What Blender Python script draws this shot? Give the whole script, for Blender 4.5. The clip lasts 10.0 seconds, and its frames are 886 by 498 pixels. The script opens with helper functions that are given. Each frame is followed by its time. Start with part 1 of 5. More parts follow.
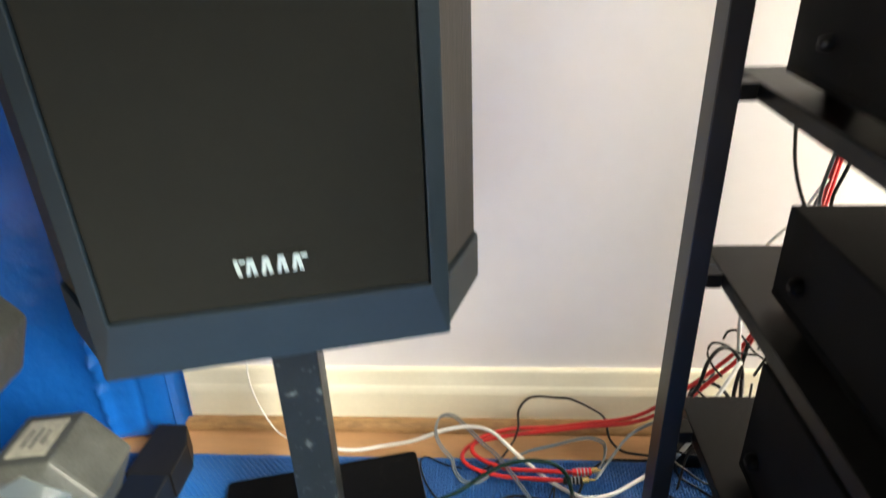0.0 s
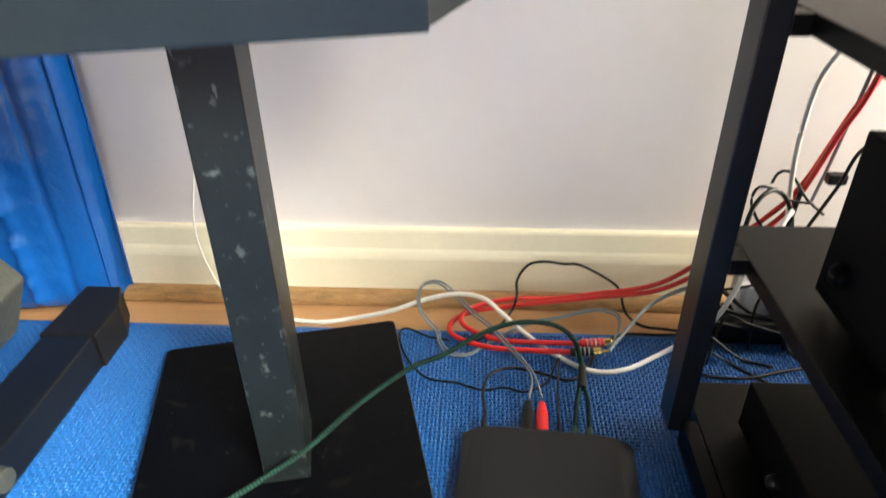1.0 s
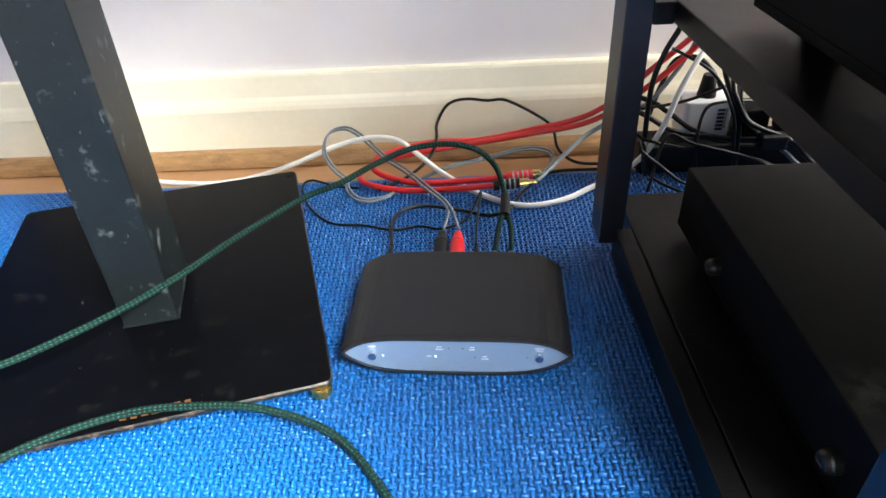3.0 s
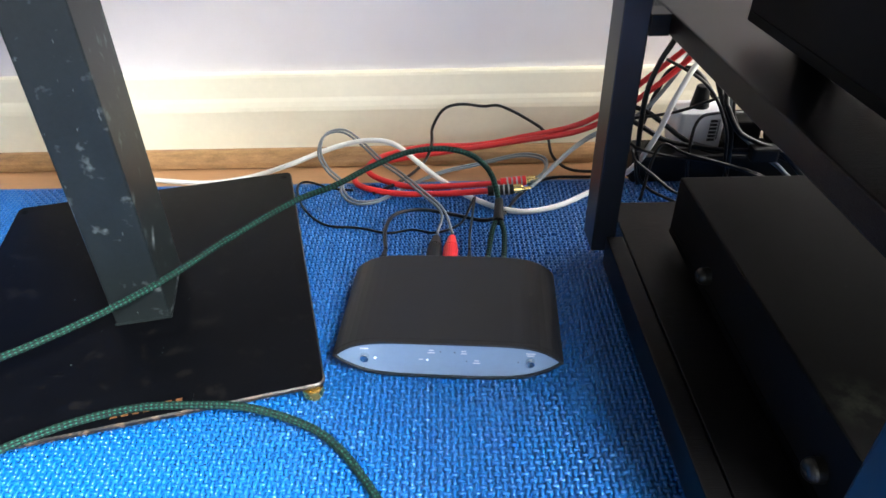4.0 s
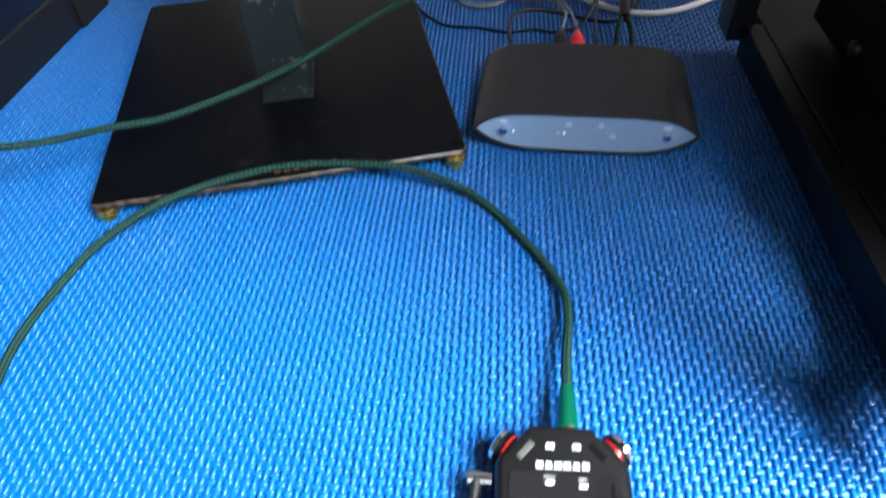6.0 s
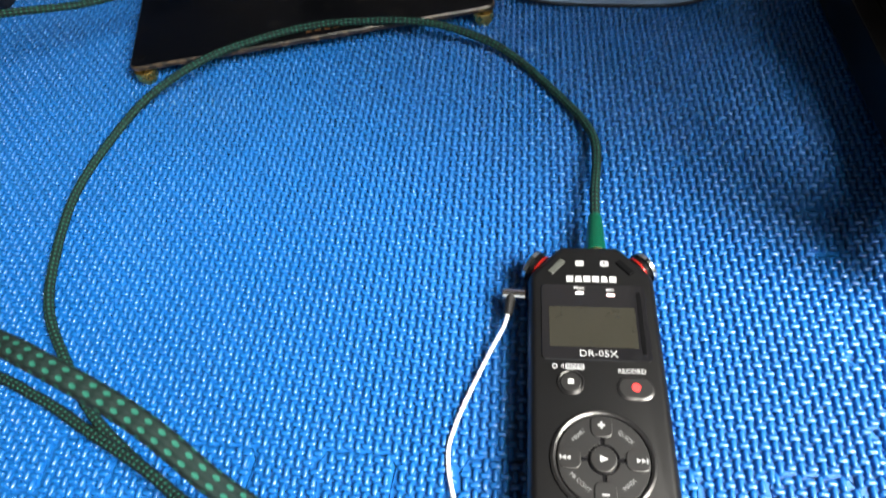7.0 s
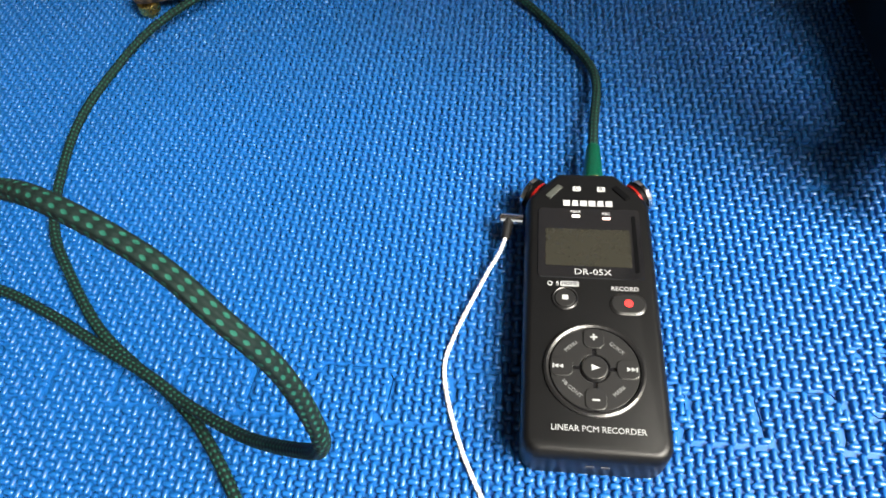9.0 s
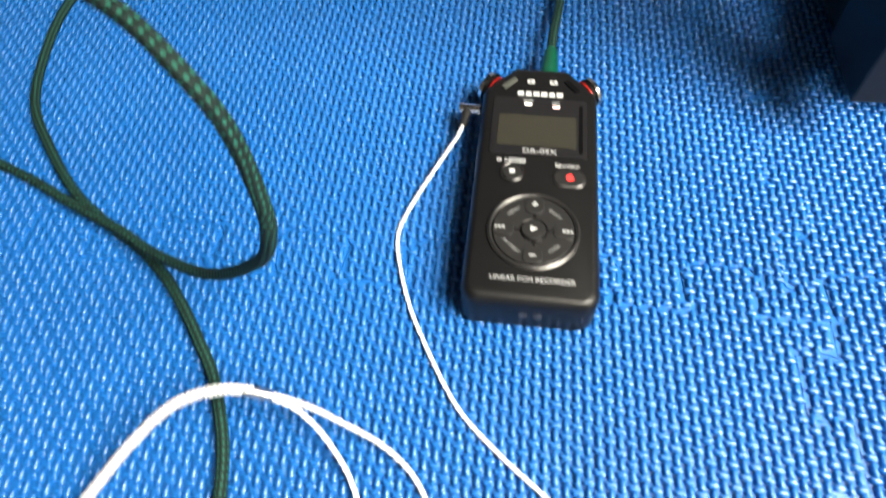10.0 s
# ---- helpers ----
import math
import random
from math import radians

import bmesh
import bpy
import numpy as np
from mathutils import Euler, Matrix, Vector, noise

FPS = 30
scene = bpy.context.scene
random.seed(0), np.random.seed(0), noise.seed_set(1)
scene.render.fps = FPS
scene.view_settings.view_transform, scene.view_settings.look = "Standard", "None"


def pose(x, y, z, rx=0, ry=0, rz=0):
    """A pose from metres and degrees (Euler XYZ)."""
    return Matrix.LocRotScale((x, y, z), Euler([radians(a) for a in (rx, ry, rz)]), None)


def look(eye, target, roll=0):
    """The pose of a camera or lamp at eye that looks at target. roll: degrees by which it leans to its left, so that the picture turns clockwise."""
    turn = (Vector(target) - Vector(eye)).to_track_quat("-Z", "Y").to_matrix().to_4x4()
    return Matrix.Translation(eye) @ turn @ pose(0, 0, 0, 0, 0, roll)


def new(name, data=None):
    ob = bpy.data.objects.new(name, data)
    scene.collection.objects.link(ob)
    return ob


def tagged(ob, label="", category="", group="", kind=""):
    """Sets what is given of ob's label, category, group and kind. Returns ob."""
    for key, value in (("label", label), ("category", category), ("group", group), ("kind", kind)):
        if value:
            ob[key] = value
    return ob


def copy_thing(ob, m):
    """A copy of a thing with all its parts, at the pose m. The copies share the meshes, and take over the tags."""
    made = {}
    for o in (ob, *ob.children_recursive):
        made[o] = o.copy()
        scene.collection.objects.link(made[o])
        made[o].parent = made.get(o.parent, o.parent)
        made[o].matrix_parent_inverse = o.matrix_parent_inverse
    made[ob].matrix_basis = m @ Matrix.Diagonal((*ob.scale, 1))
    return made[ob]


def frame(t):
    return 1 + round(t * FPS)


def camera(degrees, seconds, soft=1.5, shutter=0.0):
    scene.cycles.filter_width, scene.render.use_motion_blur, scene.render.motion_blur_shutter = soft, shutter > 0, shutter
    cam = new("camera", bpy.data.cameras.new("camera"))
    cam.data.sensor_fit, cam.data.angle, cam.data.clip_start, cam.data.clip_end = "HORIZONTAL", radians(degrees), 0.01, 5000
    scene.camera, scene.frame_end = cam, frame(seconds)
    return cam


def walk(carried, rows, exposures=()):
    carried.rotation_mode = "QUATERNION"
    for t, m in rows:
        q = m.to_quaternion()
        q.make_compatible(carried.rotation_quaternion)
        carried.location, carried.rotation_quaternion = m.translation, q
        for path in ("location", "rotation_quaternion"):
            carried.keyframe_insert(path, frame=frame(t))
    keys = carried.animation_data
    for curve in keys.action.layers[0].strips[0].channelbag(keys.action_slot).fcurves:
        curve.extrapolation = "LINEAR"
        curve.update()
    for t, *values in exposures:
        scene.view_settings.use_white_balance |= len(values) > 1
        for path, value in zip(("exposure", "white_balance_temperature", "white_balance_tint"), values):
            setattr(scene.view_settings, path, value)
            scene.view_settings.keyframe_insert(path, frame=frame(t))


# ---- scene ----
SOFT, SHUTTER = 1.6, 0.5
cam = camera(68.2, 10.0, SOFT, SHUTTER)
PATH = [  # seconds, eye, heading, pitch, roll
    (0, -0.0628, -0.4264, 0.7251, 4.109, -27.543, -2.125),
    (0.5, -0.0540, -0.3871, 0.5993, 4.259, -29.597, 0.031),
    (1, -0.0617, -0.3510, 0.5136, 3.737, -31.552, -0.878),
    (1.5, -0.0549, -0.3593, 0.4307, 2.185, -28.547, 1.546),
    (2, -0.0214, -0.3467, 0.3677, 2.515, -32.799, -1.960),
    (2.5, 0.0010, -0.3391, 0.3543, 1.918, -33.424, -4.165),
    (3, 0.0018, -0.3400, 0.3467, 1.160, -35.097, -2.829),
    (4.5, -0.0046, -0.3477, 0.3500, 0.529, -34.715, -0.709),
    (5, -0.0269, -0.3602, 0.3407, 2.987, -36.618, -1.655),
    (5.5, -0.0524, -0.3830, 0.3269, 6.426, -40.074, -3.671),
    (6, -0.0609, -0.4112, 0.3035, 6.847, -44.934, -3.810),
    (6.2, -0.0668, -0.4246, 0.2967, 8.328, -46.246, -4.717),
    (7.3, -0.0667, -0.4586, 0.2913, 10.591, -54.005, -8.244),
    (7.5, -0.0653, -0.4624, 0.2899, 9.902, -54.210, -8.556),
    (8, -0.0633, -0.4726, 0.2865, 10.811, -54.793, -8.672),
    (8.5, -0.0637, -0.4768, 0.2844, 11.590, -54.795, -8.082),
    (9, -0.0659, -0.4778, 0.2824, 10.808, -54.946, -6.681),
    (9.5, -0.0611, -0.4875, 0.2731, 9.542, -55.261, -5.823),
    (10, -0.0448, -0.5329, 0.2698, 9.018, -56.425, -2.727),
]

EXPOSURES = [  # seconds, stops, kelvin, tint
    (0.0, 0.22, 7250, 6), (1.5, 0.28, 7250, 7), (2.5, 0.32, 6600, 9), (4.5, 0.28, 6200, 10), (5.0, 0.14, 6000, 10),
    (5.5, -0.24, 5750, 10), (6.0, -0.54, 6000, 10), (7.5, -1.42, 6900, 9), (9.0, -1.48, 6950, 9), (10.0, -1.42, 7150, 8),
]


def eye_pose(x, y, z, heading, pitch, roll):
    turn = Matrix.Rotation(radians(heading), 4, "Z") @ Matrix.Rotation(radians(90 + pitch), 4, "X")
    return Matrix.Translation((x, y, z)) @ turn @ Matrix.Rotation(radians(roll), 4, "Z")


walk(cam, [(t, eye_pose(*row)) for t, *row in PATH], EXPOSURES)

# ---- world and light ----
world = bpy.data.worlds.new("sky")
scene.world = world
world.use_nodes = True
wn = world.node_tree
sky = wn.nodes.new("ShaderNodeTexSky")
sky.sky_type, sky.sun_disc = "NISHITA", False
sky.sun_elevation, sky.sun_rotation = radians(38), radians(125)
wn.links.new(sky.outputs["Color"], wn.nodes["Background"].inputs["Color"])
wn.nodes["Background"].inputs["Strength"].default_value = 0.12


def area_lamp(name, eye, target, w, h, watts, colour, spread=180):
    lamp = bpy.data.lights.new(name, "AREA")
    lamp.shape, lamp.size, lamp.size_y, lamp.energy, lamp.color = "RECTANGLE", w, h, watts, colour
    lamp.spread = radians(spread)
    ob = new(name, lamp)
    ob.matrix_basis = look(eye, target)
    return ob


EAST, SOUTH, WEST, NORTH, CEIL, FLOOR = 0.74, -3.0, -1.7, 0.391, 2.5, -0.012
area_lamp("east_daylight", (EAST - 0.02, -0.76, 1.00), (EAST - 0.42, -0.60, 0.0), 0.78, 0.72, 138, (1.0, 0.975, 0.915), 110)
# Unseen narrow source, added to brighten the wall behind the rack from the right.
area_lamp("east_daylight", (EAST - 0.02, 0.275, 0.75), (EAST - 1, 0.33, 0.55), 0.19, 1.2, 9, (1.0, 0.955, 0.86), 120)
# Added fill from the unseen south side, to brighten wall and fronts.
area_lamp("south_fill", (-0.35, SOUTH + 0.02, 0.93), (-0.35, SOUTH + 1, 0.93), 1.7, 1.8, 21, (0.98, 1.0, 0.95))


# ---- materials ----
class Mat:
    """Small builder of node materials in object space, which is the room's metres."""

    def __init__(self, name, colour, rough=0.5, metal=0.0):
        self.m = bpy.data.materials.new(name)
        self.m.use_nodes = True
        self.t = self.m.node_tree
        self.p = self.t.nodes["Principled BSDF"]
        self.set("Base Color", (*colour, 1)).set("Roughness", rough).set("Metallic", metal)
        self.colour = colour
        self.co = self.node("ShaderNodeTexCoord").outputs["Object"]

    def node(self, kind, **inputs):
        n = self.t.nodes.new(kind)
        for k, v in inputs.items():
            n.inputs[k.replace("_", " ")].default_value = v
        return n

    def link(self, a, b):
        self.t.links.new(a, b)

    def set(self, key, value):
        self.p.inputs[key].default_value = value
        return self

    def noise(self, scale, detail=4.0, rough=0.55, stretch=None):
        n = self.node("ShaderNodeTexNoise", Scale=scale, Detail=detail, Roughness=rough)
        src = self.co
        if stretch:
            mp = self.node("ShaderNodeMapping")
            mp.inputs["Scale"].default_value = stretch
            self.link(src, mp.inputs["Vector"])
            src = mp.outputs["Vector"]
        self.link(src, n.inputs["Vector"])
        return n.outputs["Fac"]

    def ramp(self, fac, *stops):
        r = self.node("ShaderNodeValToRGB")
        el = r.color_ramp.elements
        while len(el) < len(stops):
            el.new(0.5)
        for e, (p, c) in zip(el, stops):
            e.position, e.color = p, (*c, 1) if len(c) == 3 else c
        self.link(fac, r.inputs["Fac"])
        return r.outputs["Color"]

    def mix(self, fac, a, b, blend="MIX"):
        m = self.node("ShaderNodeMix")
        m.data_type, m.blend_type = "RGBA", blend
        for sock, v in ((m.inputs[0], fac), (m.inputs[6], a), (m.inputs[7], b)):
            if isinstance(v, (int, float)):
                sock.default_value = v
            elif isinstance(v, tuple):
                sock.default_value = (*v, 1)
            else:
                self.link(v, sock)
        return m.outputs[2]

    def vary(self, scale, amount, detail=4.0, stretch=None):
        """Two scales of lighter and darker patches of the base colour."""
        c = self.colour
        lo, hi = tuple(v * (1 - amount) for v in c), tuple(min(1, v * (1 + amount)) for v in c)
        a = self.ramp(self.noise(scale, detail, 0.55, stretch), (0.3, lo), (0.7, hi))
        b = self.ramp(self.noise(scale * 9, 3.0, 0.6, stretch), (0.25, lo), (0.75, hi))
        self.col = self.mix(0.45, a, b)
        self.link(self.col, self.p.inputs["Base Color"])
        return self

    def bump(self, scale, strength, dist=0.0005, detail=3.0, stretch=None, fac=None):
        b = self.node("ShaderNodeBump", Strength=strength, Distance=dist)
        self.link(fac or self.noise(scale, detail, 0.6, stretch), b.inputs["Height"])
        self.link(b.outputs["Normal"], self.p.inputs["Normal"])
        return self

    def gloss(self, scale, lo, hi):
        r = self.node("ShaderNodeMapRange", To_Min=lo, To_Max=hi)
        self.link(self.noise(scale, 5.0), r.inputs["Value"])
        self.link(r.outputs["Result"], self.p.inputs["Roughness"])
        return self


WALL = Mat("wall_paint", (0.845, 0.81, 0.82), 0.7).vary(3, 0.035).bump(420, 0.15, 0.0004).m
# Unseen walls and ceiling, darkened to cut bounced light and raise contrast.
DIMROOM = Mat("dimmed_room_paint", (0.30, 0.29, 0.27), 0.8).vary(2, 0.03).m
CREAM = Mat("cream_gloss_paint", (0.89, 0.835, 0.665), 0.32).vary(14, 0.05).bump(90, 0.12, 0.0006).m
OAK = Mat("oak_beading", (0.33, 0.19, 0.085), 0.42).vary(26, 0.5, 6, (1.6, 6, 6)).bump(60, 0.3, 0.0004, 5, (0.6, 8, 8)).m
LAMINATE = Mat("oak_laminate", (0.42, 0.23, 0.11), 0.38).vary(12, 0.16, 6, (1, 8, 8)).m


def scuffed_foam():
    """Blue foam with a few pale scuffs where the stand's spikes were dragged."""
    m = Mat("blue_foam", (0.0018, 0.080, 0.285), 0.36).set("Specular IOR Level", 0.62).vary(9, 0.10)
    flecks = m.ramp(m.noise(240, 3.0, 0.6), (0.60, (0, 0, 0)), (0.66, (1, 1, 1)))
    col = m.col
    for place, reach in (((-0.292, -0.113, 0.0), 0.030), ((-0.060, -0.060, 0.0), 0.016), ((-0.098, -0.045, 0.0), 0.022)):
        far = m.node("ShaderNodeVectorMath")
        far.operation = "DISTANCE"
        far.inputs[1].default_value = place
        m.link(m.co, far.inputs[0])
        near = m.node("ShaderNodeMapRange", From_Min=reach * 0.3, From_Max=reach, To_Min=0.7, To_Max=0.0)
        m.link(far.outputs["Value"], near.inputs["Value"])
        col = m.mix(m.mix(1.0, near.outputs["Result"], flecks, "MULTIPLY"), col, (0.16, 0.33, 0.52))
    m.link(col, m.p.inputs["Base Color"])
    return m.bump(1500, 0.10, 0.0002).gloss(30, 0.32, 0.40).m


FOAM = scuffed_foam()
VINYL = Mat("blue_vinyl", (0.003, 0.090, 0.38), 0.24).vary(7, 0.12).bump(22, 0.5, 0.006, 4).m
BLACKWOOD = Mat("black_ash_veneer", (0.0026, 0.0026, 0.0029), 0.36).set("Specular IOR Level", 0.13).vary(30, 0.5, 6, (0.5, 7, 7)).bump(160, 0.55, 0.0005, 4, (0.35, 9, 9)).m
POSTBLACK = Mat("black_satin_post", (0.0040, 0.0054, 0.0085), 0.40).set("Specular IOR Level", 0.30).vary(40, 0.3).bump(500, 0.12, 0.0002).m
CASEBLACK = Mat("black_case_metal", (0.0016, 0.0017, 0.0021), 0.5).set("Specular IOR Level", 0.06).vary(25, 0.5).bump(1200, 0.2, 0.0002).gloss(18, 0.42, 0.6).m
CABINET = Mat("charcoal_vinyl_wrap", (0.017, 0.0155, 0.014), 0.5).set("Specular IOR Level", 0.22).vary(90, 0.25, 4, (1, 1, 0.03)).bump(520, 0.6, 0.0006, 2, (1, 1, 0.02)).m
MOULD = Mat("grey_moulded_plastic", (0.0072, 0.0135, 0.0190), 0.45).set("Specular IOR Level", 0.22).vary(30, 0.2).bump(900, 0.2, 0.0002).m
GRILLE = Mat("black_grille_cloth", (0.0052, 0.0059, 0.0050), 0.9).set("Specular IOR Level", 0.14).vary(40, 0.15).bump(1900, 0.6, 0.0004, 1).m
BADGE = Mat("silver_badge", (0.30, 0.40, 0.40), 0.4, 0.4).m
BRASS = Mat("brass", (0.72, 0.50, 0.14), 0.25, 1.0).gloss(200, 0.15, 0.4).m
GOLD = Mat("gold_plate", (0.85, 0.62, 0.25), 0.2, 1.0).m
CHROME = Mat("chrome", (0.75, 0.75, 0.75), 0.14, 1.0).m
SCREW = Mat("black_nickel_screw", (0.020, 0.020, 0.019), 0.30, 0.6).m
SLEEVE = Mat("dark_anodised_sleeve", (0.0060, 0.0066, 0.0085), 0.45, 0.15).vary(20, 0.12).bump(2500, 0.15, 0.0001).m
# Silver metal; the reflection of the blue mat is put into its base colour.
FACE = Mat("silver_face_with_mat_reflection", (0.27, 0.385, 0.54), 0.42, 0.45).vary(25, 0.06).m
RUBBER = Mat("black_rubber", (0.006, 0.006, 0.0066), 0.5).set("Specular IOR Level", 0.22).vary(80, 0.3).m
WIREBLACK = Mat("black_cable_sheath", (0.0032, 0.0032, 0.0040), 0.32).set("Specular IOR Level", 0.28).m
WIRERED = Mat("red_cable_sheath", (0.55, 0.018, 0.020), 0.38).vary(50, 0.15).m
WIREWHITE = Mat("white_cable_sheath", (0.72, 0.71, 0.68), 0.4).vary(40, 0.06).m
WIREGREY = Mat("grey_cable_sheath", (0.155, 0.18, 0.20), 0.38).vary(40, 0.1).m
PLUGRED = Mat("red_plug_plastic", (0.62, 0.012, 0.018), 0.35).m
PLUGGREEN = Mat("green_plug_boot", (0.0, 0.042, 0.023), 0.3).vary(50, 0.2).m
WHITEPLASTIC = Mat("white_plastic", (0.72, 0.72, 0.74), 0.4).vary(60, 0.05).m
IRON = Mat("grey_hammered_iron", (0.046, 0.050, 0.045), 0.45, 0.15).vary(35, 0.45).bump(160, 0.6, 0.0012).m
IRONFACE = Mat("grey_iron_end", (0.09, 0.11, 0.112), 0.42, 0.15).vary(30, 0.2).bump(300, 0.2, 0.0006).m
LABEL = Mat("pale_worn_label", (0.22, 0.215, 0.175), 0.5).vary(90, 0.4).m
INK = Mat("dark_ink", (0.03, 0.03, 0.035), 0.5).m
PRINT = Mat("white_print", (0.33, 0.34, 0.35), 0.5).m
FACEPRINT = Mat("bright_white_print", (0.66, 0.68, 0.72), 0.5).m
DIMPRINT = Mat("grey_print", (0.24, 0.25, 0.26), 0.5).m
STICKER = Mat("brown_sticker_print", (0.085, 0.036, 0.012), 0.5).vary(300, 0.6).m
RECBLACK = Mat("recorder_black_plastic", (0.0027, 0.0028, 0.0032), 0.40).set("Specular IOR Level", 0.27).vary(70, 0.2).bump(2600, 0.25, 0.0001).m
GLOSSBLACK = Mat("gloss_black_window", (0.006, 0.006, 0.007), 0.08).m
BEZEL = Mat("polished_black_bezel", (0.008, 0.008, 0.0085), 0.3).set("Specular IOR Level", 0.6).m
KEYBLACK = Mat("key_black_plastic", (0.0085, 0.0085, 0.009), 0.36).m
FAINTPRINT = Mat("faint_print", (0.13, 0.135, 0.14), 0.5).m
LCD = Mat("grey_green_lcd", (0.017, 0.0165, 0.0128), 0.2).vary(60, 0.12).m
REDDOT = Mat("red_record_dot", (0.85, 0.03, 0.03), 0.4).m
REDRING = Mat("red_mic_ring", (0.30, 0.012, 0.010), 0.22, 0.5).m


def painted_pole():
    m = Mat("worn_grey_black_paint", (0.0066, 0.0094, 0.0106), 0.44).set("Specular IOR Level", 0.20)
    m.vary(28, 0.28)
    chips = m.ramp(m.noise(66, 3.0, 0.55), (0.61, (0, 0, 0)), (0.84, (1, 1, 1)))
    scratch = m.ramp(m.noise(120, 3.0, 0.5, (1.4, 1.4, 0.6)), (0.69, (0, 0, 0)), (0.72, (1, 1, 1)))
    col = m.mix(chips, m.col, (0.12, 0.15, 0.155))
    col = m.mix(scratch, col, (0.06, 0.072, 0.072))
    m.link(col, m.p.inputs["Base Color"])
    return m.bump(1300, 0.25, 0.0002).m


def worn_plate():
    m = Mat("black_enamel_plate", (0.0014, 0.0016, 0.0023), 0.36).set("Specular IOR Level", 0.07)
    m.vary(20, 0.3)
    chips = m.ramp(m.noise(160, 3.0, 0.5), (0.75, (0, 0, 0)), (0.78, (1, 1, 1)))
    col = m.mix(chips, m.col, (0.035, 0.05, 0.05))
    worn = m.ramp(m.noise(55, 3.0, 0.6), (0.60, (0, 0, 0)), (0.66, (1, 1, 1)))
    m.link(m.mix(worn, col, (0.0042, 0.0041, 0.0044)), m.p.inputs["Base Color"])
    return m.bump(1500, 0.2, 0.0002).gloss(12, 0.26, 0.42).m


def braid(name, dark, light, around, along, cut):
    m = Mat(name, dark, 0.8).set("Specular IOR Level", 0.2)
    uv = m.node("ShaderNodeTexCoord").outputs["UV"]
    sep = m.node("ShaderNodeSeparateXYZ")
    m.link(uv, sep.inputs[0])

    def calc(op, a, b):
        n = m.node("ShaderNodeMath")
        n.operation = op
        for sock, v in zip(n.inputs, (a, b)):
            if isinstance(v, (int, float)):
                sock.default_value = v
            else:
                m.link(v, sock)
        return n.outputs[0]

    u, v = calc("MULTIPLY", sep.outputs[0], around * 2 * math.pi), calc("MULTIPLY", sep.outputs[1], along * 2 * math.pi)
    a = calc("SINE", calc("ADD", u, v), 0)
    b = calc("SINE", calc("SUBTRACT", u, v), 0)
    weave = calc("MULTIPLY", a, b)
    lit = m.ramp(weave, (cut, (0, 0, 0)), (cut + 0.15, (1, 1, 1)))
    m.link(m.mix(lit, dark, light), m.p.inputs["Base Color"])
    m.bump(1, 0.8, 0.0006, fac=calc("ADD", calc("MULTIPLY", weave, 0.5), 0.5))
    return m.m


def worn_rim():
    m = Mat("chipped_plate_rim", (0.004, 0.004, 0.0045), 0.4).vary(30, 0.3)
    chips = m.ramp(m.noise(150, 4.0, 0.6), (0.50, (0, 0, 0)), (0.60, (1, 1, 1)))
    m.link(m.mix(chips, m.col, (0.050, 0.035, 0.022)), m.p.inputs["Base Color"])
    return m.bump(400, 0.4, 0.0004).m


def dusty_lid():
    """Black cover with dust specks and a pale scuff near its front corner."""
    m = Mat("dusty_black_lid", (0.0018, 0.0018, 0.0020), 0.5).set("Specular IOR Level", 0.10).vary(25, 0.5)
    specks = m.ramp(m.noise(260, 2.0, 0.5), (0.73, (0, 0, 0)), (0.78, (1, 1, 1)))
    far = m.node("ShaderNodeVectorMath")
    far.operation = "DISTANCE"
    far.inputs[1].default_value = (0.196, -0.128, 0.107)
    m.link(m.co, far.inputs[0])
    near = m.node("ShaderNodeMapRange", From_Min=0.006, From_Max=0.020, To_Min=1.0, To_Max=0.0)
    m.link(far.outputs["Value"], near.inputs["Value"])
    patch = m.mix(1.0, near.outputs["Result"], m.ramp(m.noise(110, 4.0, 0.6), (0.42, (0, 0, 0)), (0.62, (1, 1, 1))), "MULTIPLY")
    col = m.mix(specks, m.col, (0.016, 0.016, 0.015))
    m.link(m.mix(patch, col, (0.022, 0.024, 0.018)), m.p.inputs["Base Color"])
    return m.bump(1200, 0.2, 0.0002).gloss(18, 0.58, 0.72).m


LID = dusty_lid()
POLE, PLATE, RIM = painted_pole(), worn_plate(), worn_rim()
GREENBRAID = braid("green_black_braid", (0.002, 0.009, 0.008), (0.0068, 0.070, 0.050), 4.0, 150.0, 0.40)
WHITEBRAID = braid("white_fabric_braid", (0.46, 0.46, 0.47), (0.66, 0.66, 0.67), 4.0, 260.0, 0.5)


# ---- building helpers ----
def mesh_from(name, bm, material, smooth=False):
    me = bpy.data.meshes.new(name)
    bm.normal_update()
    bm.to_mesh(me)
    bm.free()
    me.materials.append(material)
    if smooth:
        me.shade_smooth()
    return me


def thing(name, at, label, category, group="", kind=""):
    ob = new(name)
    ob.empty_display_size = 0.02
    ob.matrix_basis = Matrix.Translation(at)
    return tagged(ob, label, category, group, kind)


def part(name, bm, material, parent, label="", smooth=False):
    me = bm if isinstance(bm, bpy.types.Mesh) else mesh_from(name, bm, material, smooth)
    ob = new(name, me)
    if parent:
        ob.parent = parent
        ob.matrix_parent_inverse = parent.matrix_basis.inverted() if parent.parent is None else Matrix()
    return tagged(ob, label)


def solid(name, bm, material, label, category, kind="", group="", smooth=False):
    """A thing of one mesh."""
    return tagged(part(name, bm, material, None, label, smooth), label, category, group, kind)


def bevelled(bm, width, segments=2, edges=None):
    if width > 0:
        bmesh.ops.bevel(bm, geom=list(edges or bm.edges), offset=width, segments=segments, affect="EDGES", profile=0.6)
    return bm


